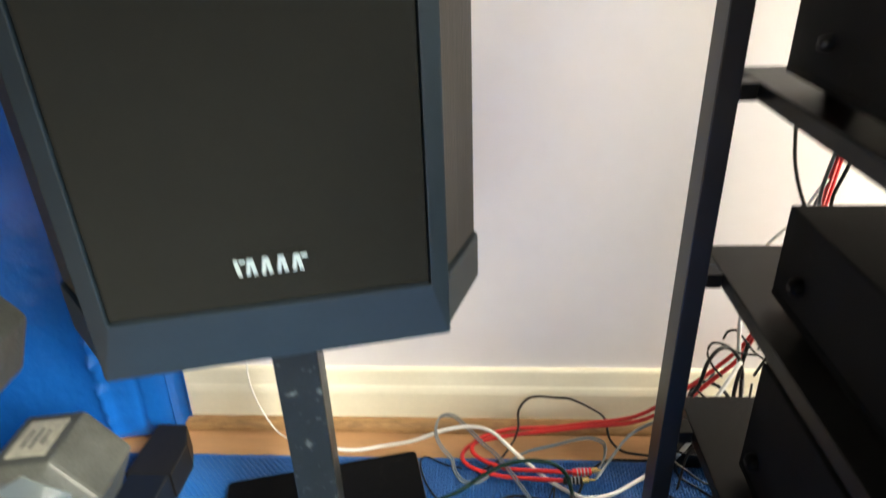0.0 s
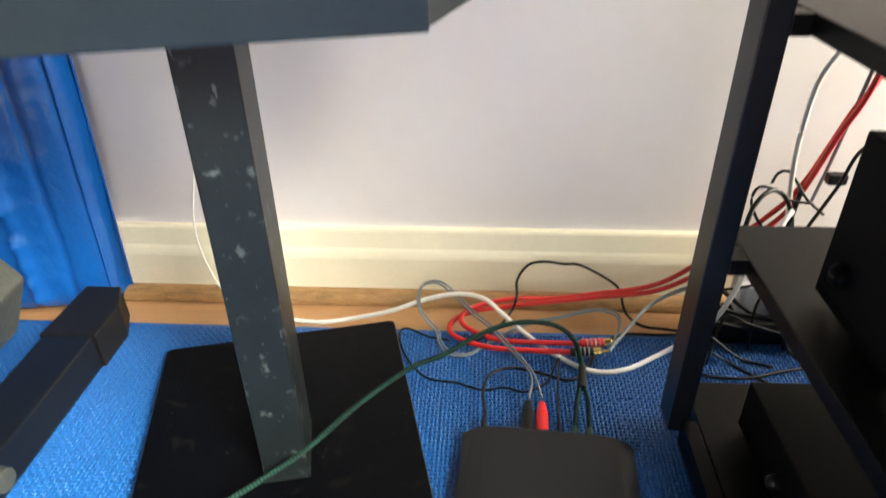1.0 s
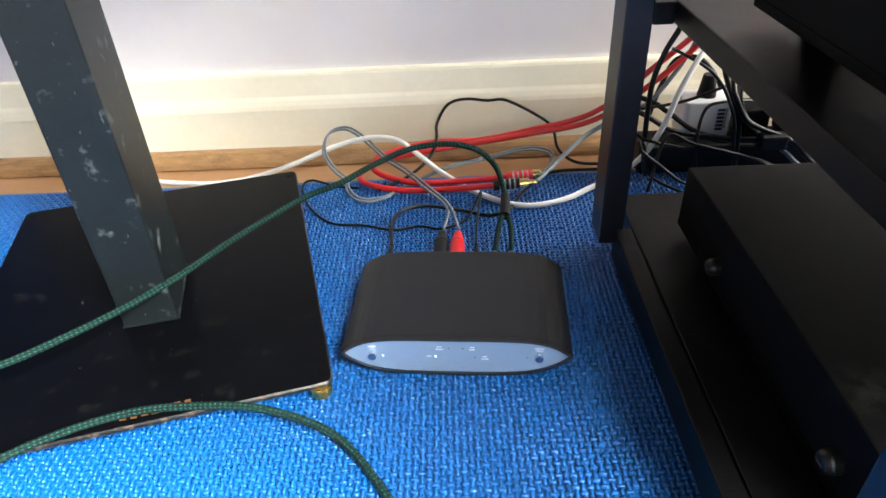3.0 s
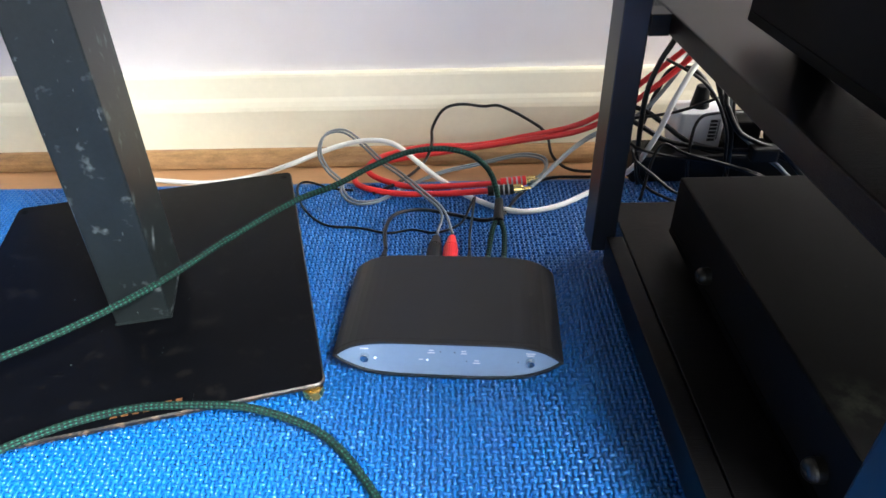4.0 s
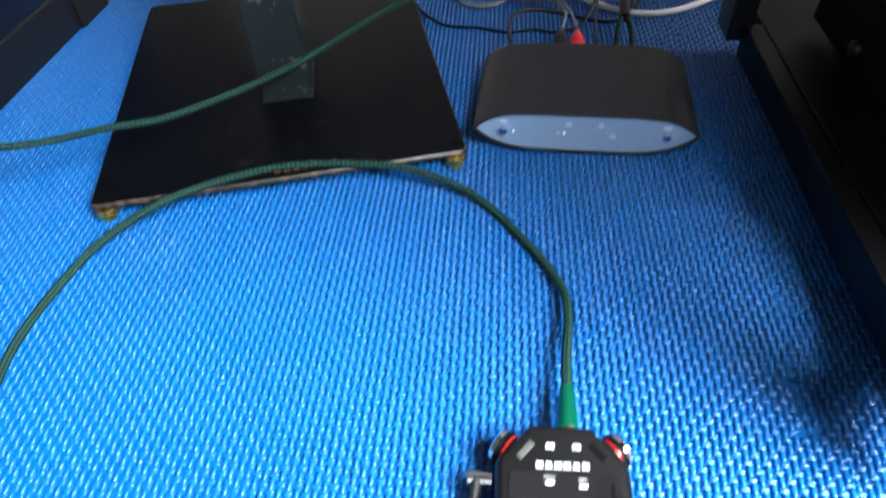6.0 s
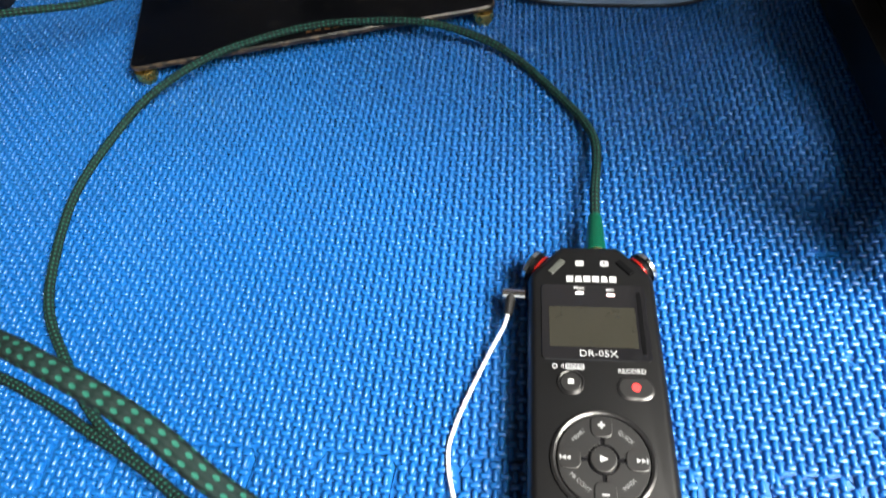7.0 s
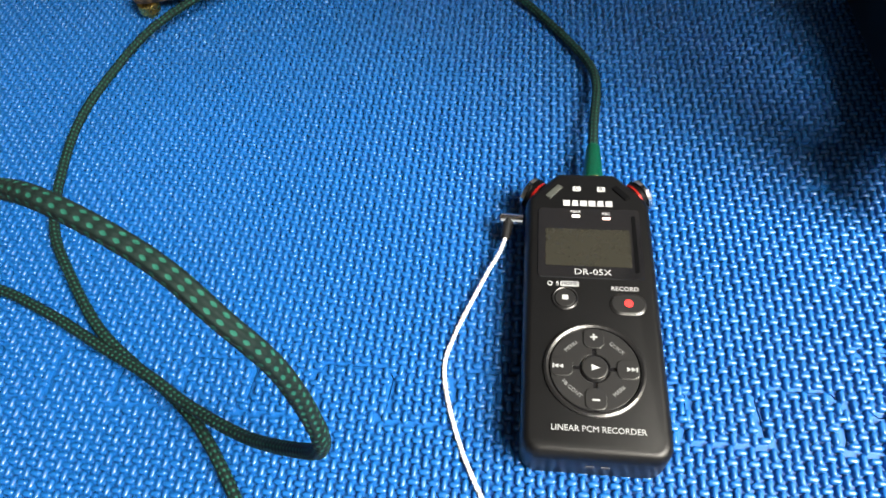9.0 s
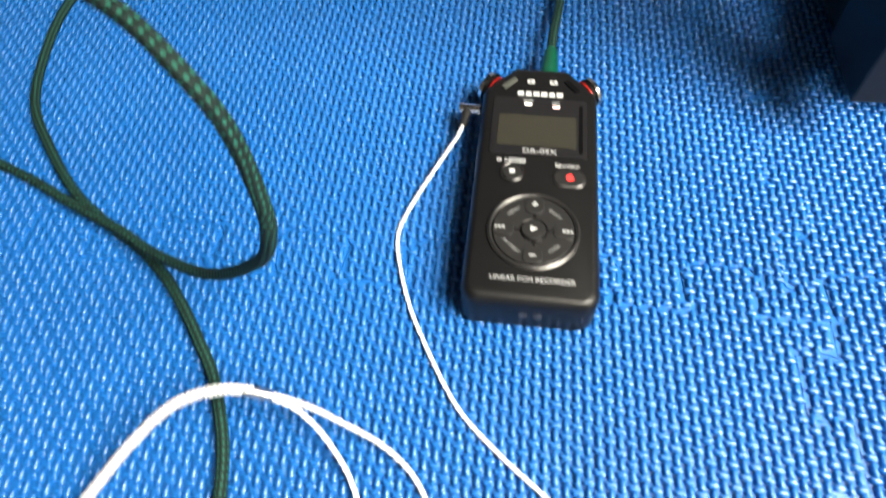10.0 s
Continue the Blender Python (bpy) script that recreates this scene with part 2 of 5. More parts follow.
def block(x0, x1, y0, y1, z0, z1, bevel=0.0, m=None, segments=2):
    bm = bmesh.new()
    bmesh.ops.create_cube(bm, size=1.0)
    for v in bm.verts:
        v.co = Vector((x0 + (v.co.x + 0.5) * (x1 - x0), y0 + (v.co.y + 0.5) * (y1 - y0), z0 + (v.co.z + 0.5) * (z1 - z0)))
    bevelled(bm, bevel, segments)
    if m is not None:
        bm.transform(m)
    return bm


def rod(a, b, r, r2=None, n=20, bevel=0.0, caps=True):
    """A round bar from a to b."""
    a, b = Vector(a), Vector(b)
    bm = bmesh.new()
    bmesh.ops.create_cone(bm, cap_ends=caps, segments=n, radius1=r, radius2=r if r2 is None else r2, depth=(b - a).length)
    if bevel:
        bevelled(bm, bevel, 2, [e for e in bm.edges if len(e.link_faces) == 2 and any(len(f.verts) > 4 for f in e.link_faces)])
    bm.transform(Matrix.Translation((a + b) / 2) @ (b - a).to_track_quat("Z", "Y").to_matrix().to_4x4())
    return bm


def prism(outline, z0, z1, bevel=0.0, m=None, segments=2):
    """An outline of (x, y) drawn up from z0 to z1."""
    bm = bmesh.new()
    low = [bm.verts.new((x, y, z0)) for x, y in outline]
    top = [bm.verts.new((x, y, z1)) for x, y in outline]
    n = len(outline)
    bm.faces.new(top)
    bm.faces.new(low[::-1])
    for i in range(n):
        bm.faces.new((low[i], low[(i + 1) % n], top[(i + 1) % n], top[i]))
    bmesh.ops.recalc_face_normals(bm, faces=bm.faces)
    if bevel:
        bevelled(bm, bevel, segments, [e for e in bm.edges if abs(e.verts[0].co.z - e.verts[1].co.z) < 1e-7])
    if m is not None:
        bm.transform(m)
    return bm


def rounded(x0, x1, y0, y1, r, n=6):
    pts = []
    for cx, cy, a0 in ((x1 - r, y1 - r, 0), (x0 + r, y1 - r, 90), (x0 + r, y0 + r, 180), (x1 - r, y0 + r, 270)):
        pts += [(cx + r * math.cos(radians(a0 + 90 * i / n)), cy + r * math.sin(radians(a0 + 90 * i / n))) for i in range(n + 1)]
    return pts


def glide(points, step):
    """Points along a smooth line through the control points."""
    p = [Vector(q) for q in points]
    p = [2 * p[0] - p[1]] + p + [2 * p[-1] - p[-2]]
    out = []
    for a, b, c, d in zip(p, p[1:], p[2:], p[3:]):
        k = max(2, int((c - b).length / step))
        for i in range(k):
            t = i / k
            out.append(0.5 * (2 * b + (c - a) * t + (2 * a - 5 * b + 4 * c - d) * t * t + (3 * b - a - 3 * c + d) * t**3))
    return out + [p[-2]]


def cable(points, r, sides=10, step=0.004, name="sheath", flat=1.0):
    """A round flex along control points, with its length and girth as the map of the braid."""
    line = glide(points, step)
    verts, uvs, faces, length = [], [], [], 0.0
    up = Vector((0, 0, 1))
    for i, q in enumerate(line):
        way = (line[min(i + 1, len(line) - 1)] - line[max(i - 1, 0)]).normalized()
        side = way.cross(up)
        side = side.normalized() if side.length > 1e-4 else Vector((1, 0, 0))
        rise = side.cross(way)
        length += (q - line[i - 1]).length if i else 0
        for k in range(sides):
            a = 2 * math.pi * k / sides
            verts.append(q + side * (math.cos(a) * r) + rise * (math.sin(a) * r * flat))
            uvs.append((k / sides, length))
    for i in range(len(line) - 1):
        for k in range(sides):
            a, b = i * sides + k, i * sides + (k + 1) % sides
            faces.append((a, b, b + sides, a + sides))
    faces += [tuple(range(sides))[::-1], tuple(len(verts) - sides + k for k in range(sides))]
    me = bpy.data.meshes.new(name)
    me.from_pydata(verts, [], faces)
    layer = me.uv_layers.new(name="UVMap")
    loop_v = np.empty(len(me.loops), dtype=np.int32)
    me.loops.foreach_get("vertex_index", loop_v)
    table = np.array(uvs)[loop_v]
    wrap = (loop_v % sides == 0) & (np.roll(loop_v, 1) % sides == sides - 1) | (loop_v % sides == 0) & (np.roll(loop_v, -1) % sides == sides - 1)
    table[wrap, 0] = 1.0
    layer.data.foreach_set("uv", table.astype(np.float32).ravel())
    me.shade_smooth()
    return me


def cable_part(name, points, r, material, parent, label="", sides=10, step=0.004):
    me = cable(points, r, sides, step, name)
    me.materials.append(material)
    return part(name, me, material, parent, label)


def cable_thing(name, points, r, material, label, category="cable", group="", sides=10, step=0.004):
    me = cable(points, r, sides, step, name)
    me.materials.append(material)
    return tagged(part(name, me, material, None), label, category, group)


def lettering(name, body, size, at, parent, material=None, turn=0.0, tilt=0.0, squeeze=1.0, bold=0.0, spin=None):
    """Flat raised letters, centred at a place, lying on a face that looks up; tilt 90 stands them on a front."""
    cu = bpy.data.curves.new(name, "FONT")
    cu.body, cu.size, cu.align_x, cu.align_y, cu.extrude, cu.offset, cu.resolution_u = body, size, "CENTER", "CENTER", 0.00006, bold, 2
    tmp = new(name, cu)
    me = bpy.data.meshes.new_from_object(tmp.evaluated_get(bpy.context.evaluated_depsgraph_get()))
    bpy.data.objects.remove(tmp)
    bpy.data.curves.remove(cu)
    me.transform(Matrix.Translation(at) @ Matrix.Rotation(radians(turn), 4, "Z") @ Matrix.Rotation(radians(tilt), 4, "X") @ Matrix.Diagonal((squeeze, 1, 1, 1)))
    me.materials.append(material or PRINT)
    return part(name, me, material, parent)


# ---- the room ----
def wall(name, x0, x1, y0, y1, hole=None):
    """A wall of the room, along x or y; hole: from, to, sill and head of a window opening."""
    bm = bmesh.new()
    along_x = x1 - x0 > y1 - y0
    cuts = [((x0, x1) if along_x else (y0, y1)) + (FLOOR - 0.05, CEIL)]
    if hole:
        a, b, s, h = hole
        lo, hi = (x0, x1) if along_x else (y0, y1)
        cuts = [(lo, a, FLOOR - 0.05, CEIL), (b, hi, FLOOR - 0.05, CEIL), (a, b, FLOOR - 0.05, s), (a, b, h, CEIL)]
    for a, b, z0, z1 in cuts:
        one = block(a, b, y0, y1, z0, z1) if along_x else block(x0, x1, a, b, z0, z1)
        me = bpy.data.meshes.new("wall")
        one.to_mesh(me)
        one.free()
        bm.from_mesh(me)
        bpy.data.meshes.remove(me)
    return bm


T = 0.12
solid("wall_north", wall("wall", WEST - T, EAST + T, NORTH, NORTH + T), WALL, "pale lavender painted plaster wall behind the stand", "wall", "structure")
# The other walls and the ceiling are unseen, greyed to limit bounce.
solid("wall_east_1", wall("wall", EAST, EAST + T, SOUTH, -0.36, (-1.18, -0.37, 0.60, 1.42)), DIMROOM, "unseen wall darkened to cut bounced light, with a window opening", "wall", "structure")
solid("wall_east_2", wall("wall", EAST, EAST + T, -0.36, NORTH, (0.175, 0.375, 0.12, 1.38)), DIMROOM, "unseen darkened wall with a narrow opening added for the wall light", "wall", "structure")
# This opening is added only to go with the south fill lamp.
solid("wall_south", wall("wall", WEST - T, EAST + T, SOUTH - T, SOUTH, (-1.2, 0.5, FLOOR, 1.85)), DIMROOM, "unseen darkened wall with an opening added for the fill lamp", "wall", "structure")
solid("wall_west", wall("wall", WEST - T, WEST, SOUTH, NORTH), DIMROOM, "unseen side wall darkened to cut bounced light", "wall", "structure")
solid("ceiling", block(WEST - T, EAST + T, SOUTH - T, NORTH + T, CEIL, CEIL + 0.1), DIMROOM, "unseen ceiling darkened to cut bounced light", "ceiling", "structure")

# laminate boards
floor = tagged(new("floor", mesh_from("floor", block(WEST, EAST, SOUTH, NORTH, FLOOR - 0.06, FLOOR - 0.004), LAMINATE)), "light brown oak laminate floor", "floor", "", "structure")

# skirting with a sloped upper step
profile = [(NORTH, FLOOR), (NORTH - 0.018, FLOOR), (NORTH - 0.018, 0.050), (NORTH - 0.0172, 0.0545), (NORTH - 0.0155, 0.060), (NORTH - 0.0135, 0.0645), (NORTH - 0.0090, 0.0870), (NORTH - 0.0075, 0.0900), (NORTH - 0.0050, 0.0910), (NORTH, 0.0910)]


def run_along_x(shape, x0, x1):
    bm = bmesh.new()
    a = [bm.verts.new((x0, y, z)) for y, z in shape]
    b = [bm.verts.new((x1, y, z)) for y, z in shape]
    n = len(shape)
    for i in range(n):
        bm.faces.new((a[i], a[(i + 1) % n], b[(i + 1) % n], b[i]))
    bm.faces.new(a)
    bm.faces.new(b[::-1])
    bmesh.ops.recalc_face_normals(bm, faces=bm.faces)
    return bm


solid("baseboard", run_along_x(profile, WEST, EAST), CREAM, "cream gloss painted skirting board with a stepped top", "skirting board", "structure")
bead = [(NORTH - 0.018, FLOOR - 0.002)] + [(NORTH - 0.0185 - 0.016 * math.cos(radians(a)), FLOOR - 0.002 + 0.018 * math.sin(radians(a))) for a in range(0, 91, 15)]
solid("trim", run_along_x(bead, WEST, EAST), OAK, "oak quarter-round beading along the skirting", "beading", "structure")

# ---- foam floor tiles ----
SEAM_X, SEAM_Y, FAR_Y, LEFT_X = 0.0965, -0.3645, 0.291, -0.505


def jigsaw(start, stop, phase, pitch, tab, depth):
    """Offsets along a seam: flared tabs to either side of it."""
    pts = [(start, -depth)]
    k = math.floor((start - phase) / pitch)
    while phase + k * pitch < stop:
        s = phase + k * pitch
        for d, o in ((0.003, -1.0), (0.0015, -0.7), (0.0, 0.6), (0.003, 1.0)):
            pts.append((s + d, o * depth))
        e = s + tab
        for d, o in ((-0.003, 1.0), (0.0, 0.6), (-0.0015, -0.7), (-0.003, -1.0)):
            pts.append((e + d, o * depth))
        k += 1
    pts = [p for p in pts if start < p[0] < stop]
    return [(start, -depth)] + pts + [(stop, -depth)]


def seam_h(x0, x1):
    return [(x, SEAM_Y + o) for x, o in jigsaw(x0, x1, -0.1555, 0.0658, 0.036, 0.0122)]


def seam_v(y0, y1):
    return [(SEAM_X + 0.0012 - o, y) for y, o in jigsaw(y0, y1, -0.2985, 0.0635, 0.0325, 0.0092)]


def inside(px, py, poly):
    """Which of the points lie in a closed outline."""
    hit = np.zeros(len(px), bool)
    for (xa, ya), (xb, yb) in zip(poly, poly[1:] + poly[:1]):
        if ya == yb:
            continue
        cross = ((ya > py) != (yb > py)) & (px < (xb - xa) * (py - ya) / (yb - ya) + xa)
        hit ^= cross
    return hit


def shrink(poly, d):
    c = Vector((sum(p[0] for p in poly), sum(p[1] for p in poly))) / len(poly)
    out = []
    n = len(poly)
    for i in range(n):
        a, b, e = Vector(poly[i - 1]), Vector(poly[i]), Vector(poly[(i + 1) % n])
        u, w = (b - a).normalized(), (e - b).normalized()
        nrm = Vector((-(u.y + w.y), u.x + w.x))
        nrm = nrm.normalized() if nrm.length > 1e-6 else Vector((-u.y, u.x))
        out.append(tuple(b + nrm * d))
    return out


CELL = 0.00442


def weave_bars(poly, x0, x1, y0, y1, skew):
    """The woven relief of a tile: short bars laid in turn along and across."""
    i, j = np.meshgrid(np.arange(int((x1 - x0) / CELL)), np.arange(int((y1 - y0) / CELL)))
    i, j = i.ravel(), j.ravel()
    px = x0 + i * CELL + skew * (y0 + j * CELL)
    py = y0 + j * CELL
    keep = inside(px, py, poly)
    hidden = (px > 0.215) & (py < 0.14)
    keep &= ~hidden
    i, j, px, py = i[keep], j[keep], px[keep], py[keep]
    L, B, H = 0.0030, 0.00132, 0.0017
    ring = [(-L, 0), (-L * 0.62, -B), (L * 0.62, -B), (L, 0), (L * 0.62, B), (-L * 0.62, B)]
    base = np.array([(a, b, -0.0009) for a, b in ring] + [(a * 0.93, b * 0.92, H * 0.55) for a, b in ring] + [(a * 0.78, b * 0.66, H * 0.90) for a, b in ring] + [(-L * 0.42, 0, H), (L * 0.42, 0, H)])
    tri = []
    for o in (0, 6):
        tri += [(o + k, o + (k + 1) % 6, o + 6 + (k + 1) % 6) for k in range(6)] + [(o + k, o + 6 + (k + 1) % 6, o + 6 + k) for k in range(6)]
    tri += [(12, 13, 18), (13, 14, 19), (13, 19, 18), (14, 15, 19), (15, 16, 19), (16, 17, 18), (16, 18, 19), (17, 12, 18)]
    tri = np.array(tri)
    across = (i + j) % 2 == 0
    rng = np.random.default_rng(5)
    n = len(px)
    grow = rng.uniform(0.92, 1.06, n)[:, None]
    grow = grow * np.where(across, 0.93, 1.10)[:, None]
    lx, ly = base[:, 0][None] * grow, base[:, 1][None] * np.where(across, 1.05, 0.98)[:, None]
    X = np.where(across[:, None], lx, -ly) + px[:, None]
    Y = np.where(across[:, None], ly, lx) + py[:, None]
    Z = base[:, 2][None] * rng.uniform(0.85, 1.1, n)[:, None]
    co = np.stack([X, Y, Z], -1).reshape(-1, 3)
    faces = (tri[None] + (np.arange(n) * len(base))[:, None, None]).reshape(-1, 3)
    me = bpy.data.meshes.new("relief")
    me.vertices.add(len(co))
    me.vertices.foreach_set("co", co.astype(np.float32).ravel())
    me.loops.add(faces.size)
    me.loops.foreach_set("vertex_index", faces.astype(np.int32).ravel())
    me.polygons.add(len(faces))
    me.polygons.foreach_set("loop_start", np.arange(0, faces.size, 3, dtype=np.int32))
    me.update(calc_edges=True)
    me.shade_smooth()
    me.materials.append(FOAM)
    return me


def foam_tile(outline, box, skew=0.0):
    cx, cy = (box[0] + box[1]) / 2, (box[2] + box[3]) / 2
    tile = thing("foam_floor_tile", (cx, cy, FLOOR), "bright blue interlocking foam floor tile with a woven relief", "foam tile", "interlocking foam tiles")
    part("slab", prism(shrink(outline, 0.0003), FLOOR - 0.003, -0.0009), FOAM, tile)
    relief = part("relief", weave_bars(shrink(outline, 0.0008), *box, skew), FOAM, tile, "raised woven texture of the foam")
    tagged(relief, kind="stuff")


NEAR_Y, RIGHT_X = -0.96, 0.70
sh_a, sh_b = seam_h(LEFT_X, SEAM_X + 0.0104), seam_h(SEAM_X + 0.0104, RIGHT_X)
sv_a, sv_b = seam_v(SEAM_Y - 0.0122, FAR_Y), seam_v(NEAR_Y, SEAM_Y - 0.0122)
corner = (SEAM_X + 0.0104, SEAM_Y - 0.0122)
main = sh_a[:-1] + [corner] + sv_a[1:] + [(LEFT_X, FAR_Y)]
right = sh_b[1:] + [(RIGHT_X, FAR_Y)] + sv_a[::-1][:-1] + [corner]
near = [(LEFT_X, NEAR_Y)] + sv_b[:-1] + [corner] + sh_a[::-1][1:]
near_right = [(RIGHT_X, NEAR_Y)] + sh_b[::-1][:-1] + [corner] + sv_b[::-1][1:]
side = [(LEFT_X - 0.6, -0.36), (LEFT_X, -0.36), (LEFT_X, FAR_Y), (LEFT_X - 0.6, FAR_Y)]
foam_tile(main, (LEFT_X, 0.115, SEAM_Y - 0.02, FAR_Y))
foam_tile(right, (0.08, 0.42, SEAM_Y - 0.02, FAR_Y), 0.01)
foam_tile(near, (-0.42, 0.115, -0.66, -0.345), -0.015)
foam_tile(near_right, (0.08, 0.30, -0.66, -0.345), 0.012)
foam_tile(side, (-0.72, LEFT_X, 0.0, FAR_Y), 0.01)

# ---- speaker stand ----
STAND = Matrix.Translation((-0.2545, 0.0985, 0)) @ Matrix.Rotation(radians(14.6), 4, "Z")
PW, PD, PTOP = 0.1340, 0.161, 0.0165


def build_stand():
    st = thing("speaker_stand", (-0.2545, 0.0985, 0), "black steel speaker stand with a worn square pole", "speaker stand")
    base = part("base_plate", prism(rounded(-PW, PW, -PD, PD, 0.0065, 4), PTOP - 0.0045, PTOP, 0.0011, STAND, 1), PLATE, st, "black enamelled flat steel base plate, chipped at the rim")
    base.data.materials.append(RIM)
    for face in base.data.polygons:
        face.material_index = 1 if abs(face.normal.z) < 0.9 else 0
    for sx in (-1, 1):
        for sy in (-1, 1):
            c = STAND @ Vector((sx * (PW - 0.008), sy * (PD - 0.011), 0))
            part("screw_hole", rod((c.x, c.y, PTOP - 0.0001), (c.x, c.y, PTOP + 0.0003), 0.003, n=14), CASEBLACK, base)
            c = STAND @ Vector((sx * (PW - 0.009), sy * (PD - 0.004), 0))
            foot = part("spike_foot", rod((c.x, c.y, PTOP - 0.0046), (c.x, c.y, 0.005), 0.0075, n=20, bevel=0.0008), BRASS, st, "round brass spike foot under the plate")
            part("spike", rod((c.x, c.y, 0.005), (c.x, c.y, 0.0), 0.0070, 0.004, n=16), BRASS, foot)
    pole_m = Matrix.Translation((-0.2545, 0.0400, 0)) @ Matrix.Rotation(radians(12.5), 4, "Z")
    part("pole", block(0, 0.0405, 0, 0.074, PTOP, 0.427, 0.0022, pole_m, 3), POLE, st, "square steel pole in scuffed grey-black paint with pale chips")
    part("weld_collar", block(-0.0008, 0.0413, -0.0008, 0.0748, PTOP, PTOP + 0.0018, 0.0006, pole_m), POLE, st)
    part("top_plate", prism(rounded(-0.075, 0.075, -0.08, 0.085, 0.006, 3), 0.4274, 0.4315, 0, Matrix.Translation((-0.2375, 0.062, 0)) @ Matrix.Rotation(radians(14.6), 4, "Z")), PLATE, st)
    # maker's sticker along the front rim, with its unreadable print
    mark = part("sticker", prism(rounded(-0.012, 0.046, -PD + 0.003, -PD + 0.017, 0.002, 3), PTOP, PTOP + 0.0003, 0, STAND), PLATE, base, "dark worn sticker with brown print on the plate rim")
    for k in range(7):
        x = -0.006 + k * 0.0068
        part("print_bar", block(x, x + 0.0042, -PD + 0.006, -PD + 0.0125, PTOP + 0.0003, PTOP + 0.0005, 0, STAND), STICKER, mark)
    return st


build_stand()

# ---- loudspeaker ----
SPK = Matrix.Translation((-0.2117, -0.0367, 0)) @ Matrix.Rotation(radians(14.7), 4, "Z") @ Matrix.Diagonal((1.0127, 1.0127, 1, 1))
SPK_Z, SPK_TOP = 0.4316, 0.862


def build_speaker():
    sp = thing("loudspeaker", (-0.2375, 0.062, SPK_Z), "charcoal bookshelf loudspeaker with a black cloth grille on the stand", "loudspeaker")
    hexed = [(-0.122, 0.012), (0.122, 0.012), (0.163, 0.078), (0.120, 0.235), (-0.120, 0.235), (-0.163, 0.078)]
    part("cabinet", prism(hexed, SPK_Z + 0.044, SPK_TOP - 0.04, 0.0015, SPK, 1), CABINET, sp, "charcoal vinyl cabinet with tapered sides")
    skirt = [(-0.124, 0.006), (0.124, 0.006), (0.166, 0.077), (0.122, 0.238), (-0.122, 0.238), (-0.166, 0.077)]
    low = prism(skirt, SPK_Z, SPK_Z + 0.044, 0.0025, SPK)
    part("base_moulding", low, MOULD, sp, "grey moulded plinth round the foot of the cabinet")
    part("top_moulding", prism(skirt, SPK_TOP - 0.04, SPK_TOP, 0.0025, SPK), MOULD, sp)
    # front frame: sills and stiles round the grille
    bm = bmesh.new()
    zl, zh = SPK_Z + 0.0005, SPK_TOP - 0.0005
    outer = [(-0.1245, zl), (0.1245, zl), (0.1245, zh), (-0.1245, zh)]
    inner = [(-0.1100, zl + 0.049), (0.1100, zl + 0.049), (0.1100, zh - 0.049), (-0.1100, zh - 0.049)]
    rows = [[(x, 0.012, z) for x, z in outer], [(x, -0.002, z) for x, z in outer], [(x, -0.0075, z) for x, z in inner], [(x, 0.010, z) for x, z in inner]]
    vs = [[bm.verts.new(p) for p in row] for row in rows]
    for a, b in zip(vs, vs[1:]):
        for k in range(4):
            bm.faces.new((a[k], a[(k + 1) % 4], b[(k + 1) % 4], b[k]))
    bmesh.ops.recalc_face_normals(bm, faces=bm.faces)
    bevelled(bm, 0.0015, 2, [e for e in bm.edges if len(e.link_faces) == 2])
    bm.transform(SPK)
    part("front_frame", bm, MOULD, sp, "blue-grey moulded frame round the grille")
    part("grille", block(-0.1092, 0.1092, -0.0052, 0.004, zl + 0.0498, zh - 0.0498, 0.002, SPK), GRILLE, sp, "black stretched cloth grille")
    badge = part("badge", block(-0.024, 0.033, -0.0060, -0.005, 0.5030, 0.5220, 0.0003, SPK), GRILLE, sp, "small dark badge with silver shapes for lettering")
    for k in range(9):
        x = -0.0205 + k * 0.0051
        lean = 0.0022 if k % 2 else -0.0018
        shape = [(x, 0.507), (x + 0.0026, 0.507), (x + 0.0026 + lean, 0.519), (x + lean, 0.519)]
        b2 = bmesh.new()
        front = [b2.verts.new((a, -0.0074, b)) for a, b in shape]
        back = [b2.verts.new((a, -0.0066, b)) for a, b in shape]
        b2.faces.new(front)
        b2.faces.new(back[::-1])
        for q in range(4):
            b2.faces.new((front[q], back[q], back[(q + 1) % 4], front[(q + 1) % 4]))
        bar = [(x + 0.0019, 0.5165), (x + 0.0060, 0.5165), (x + 0.0060, 0.519), (x + 0.0019, 0.519)]
        if k in (0, 8):
            f2 = [b2.verts.new((a, -0.0073, b)) for a, b in bar]
            b2.faces.new(f2)
        bmesh.ops.recalc_face_normals(b2, faces=b2.faces)
        b2.transform(SPK)
        part("badge_stroke", b2, BADGE, badge)


build_speaker()

# ---- hi-fi rack ----
RX0, RX1 = 0.1215, 0.640
RY0, RY1 = -0.271, 0.136
SHELF_TOPS = (0.0485, 0.2250, 0.4175, 0.5935)


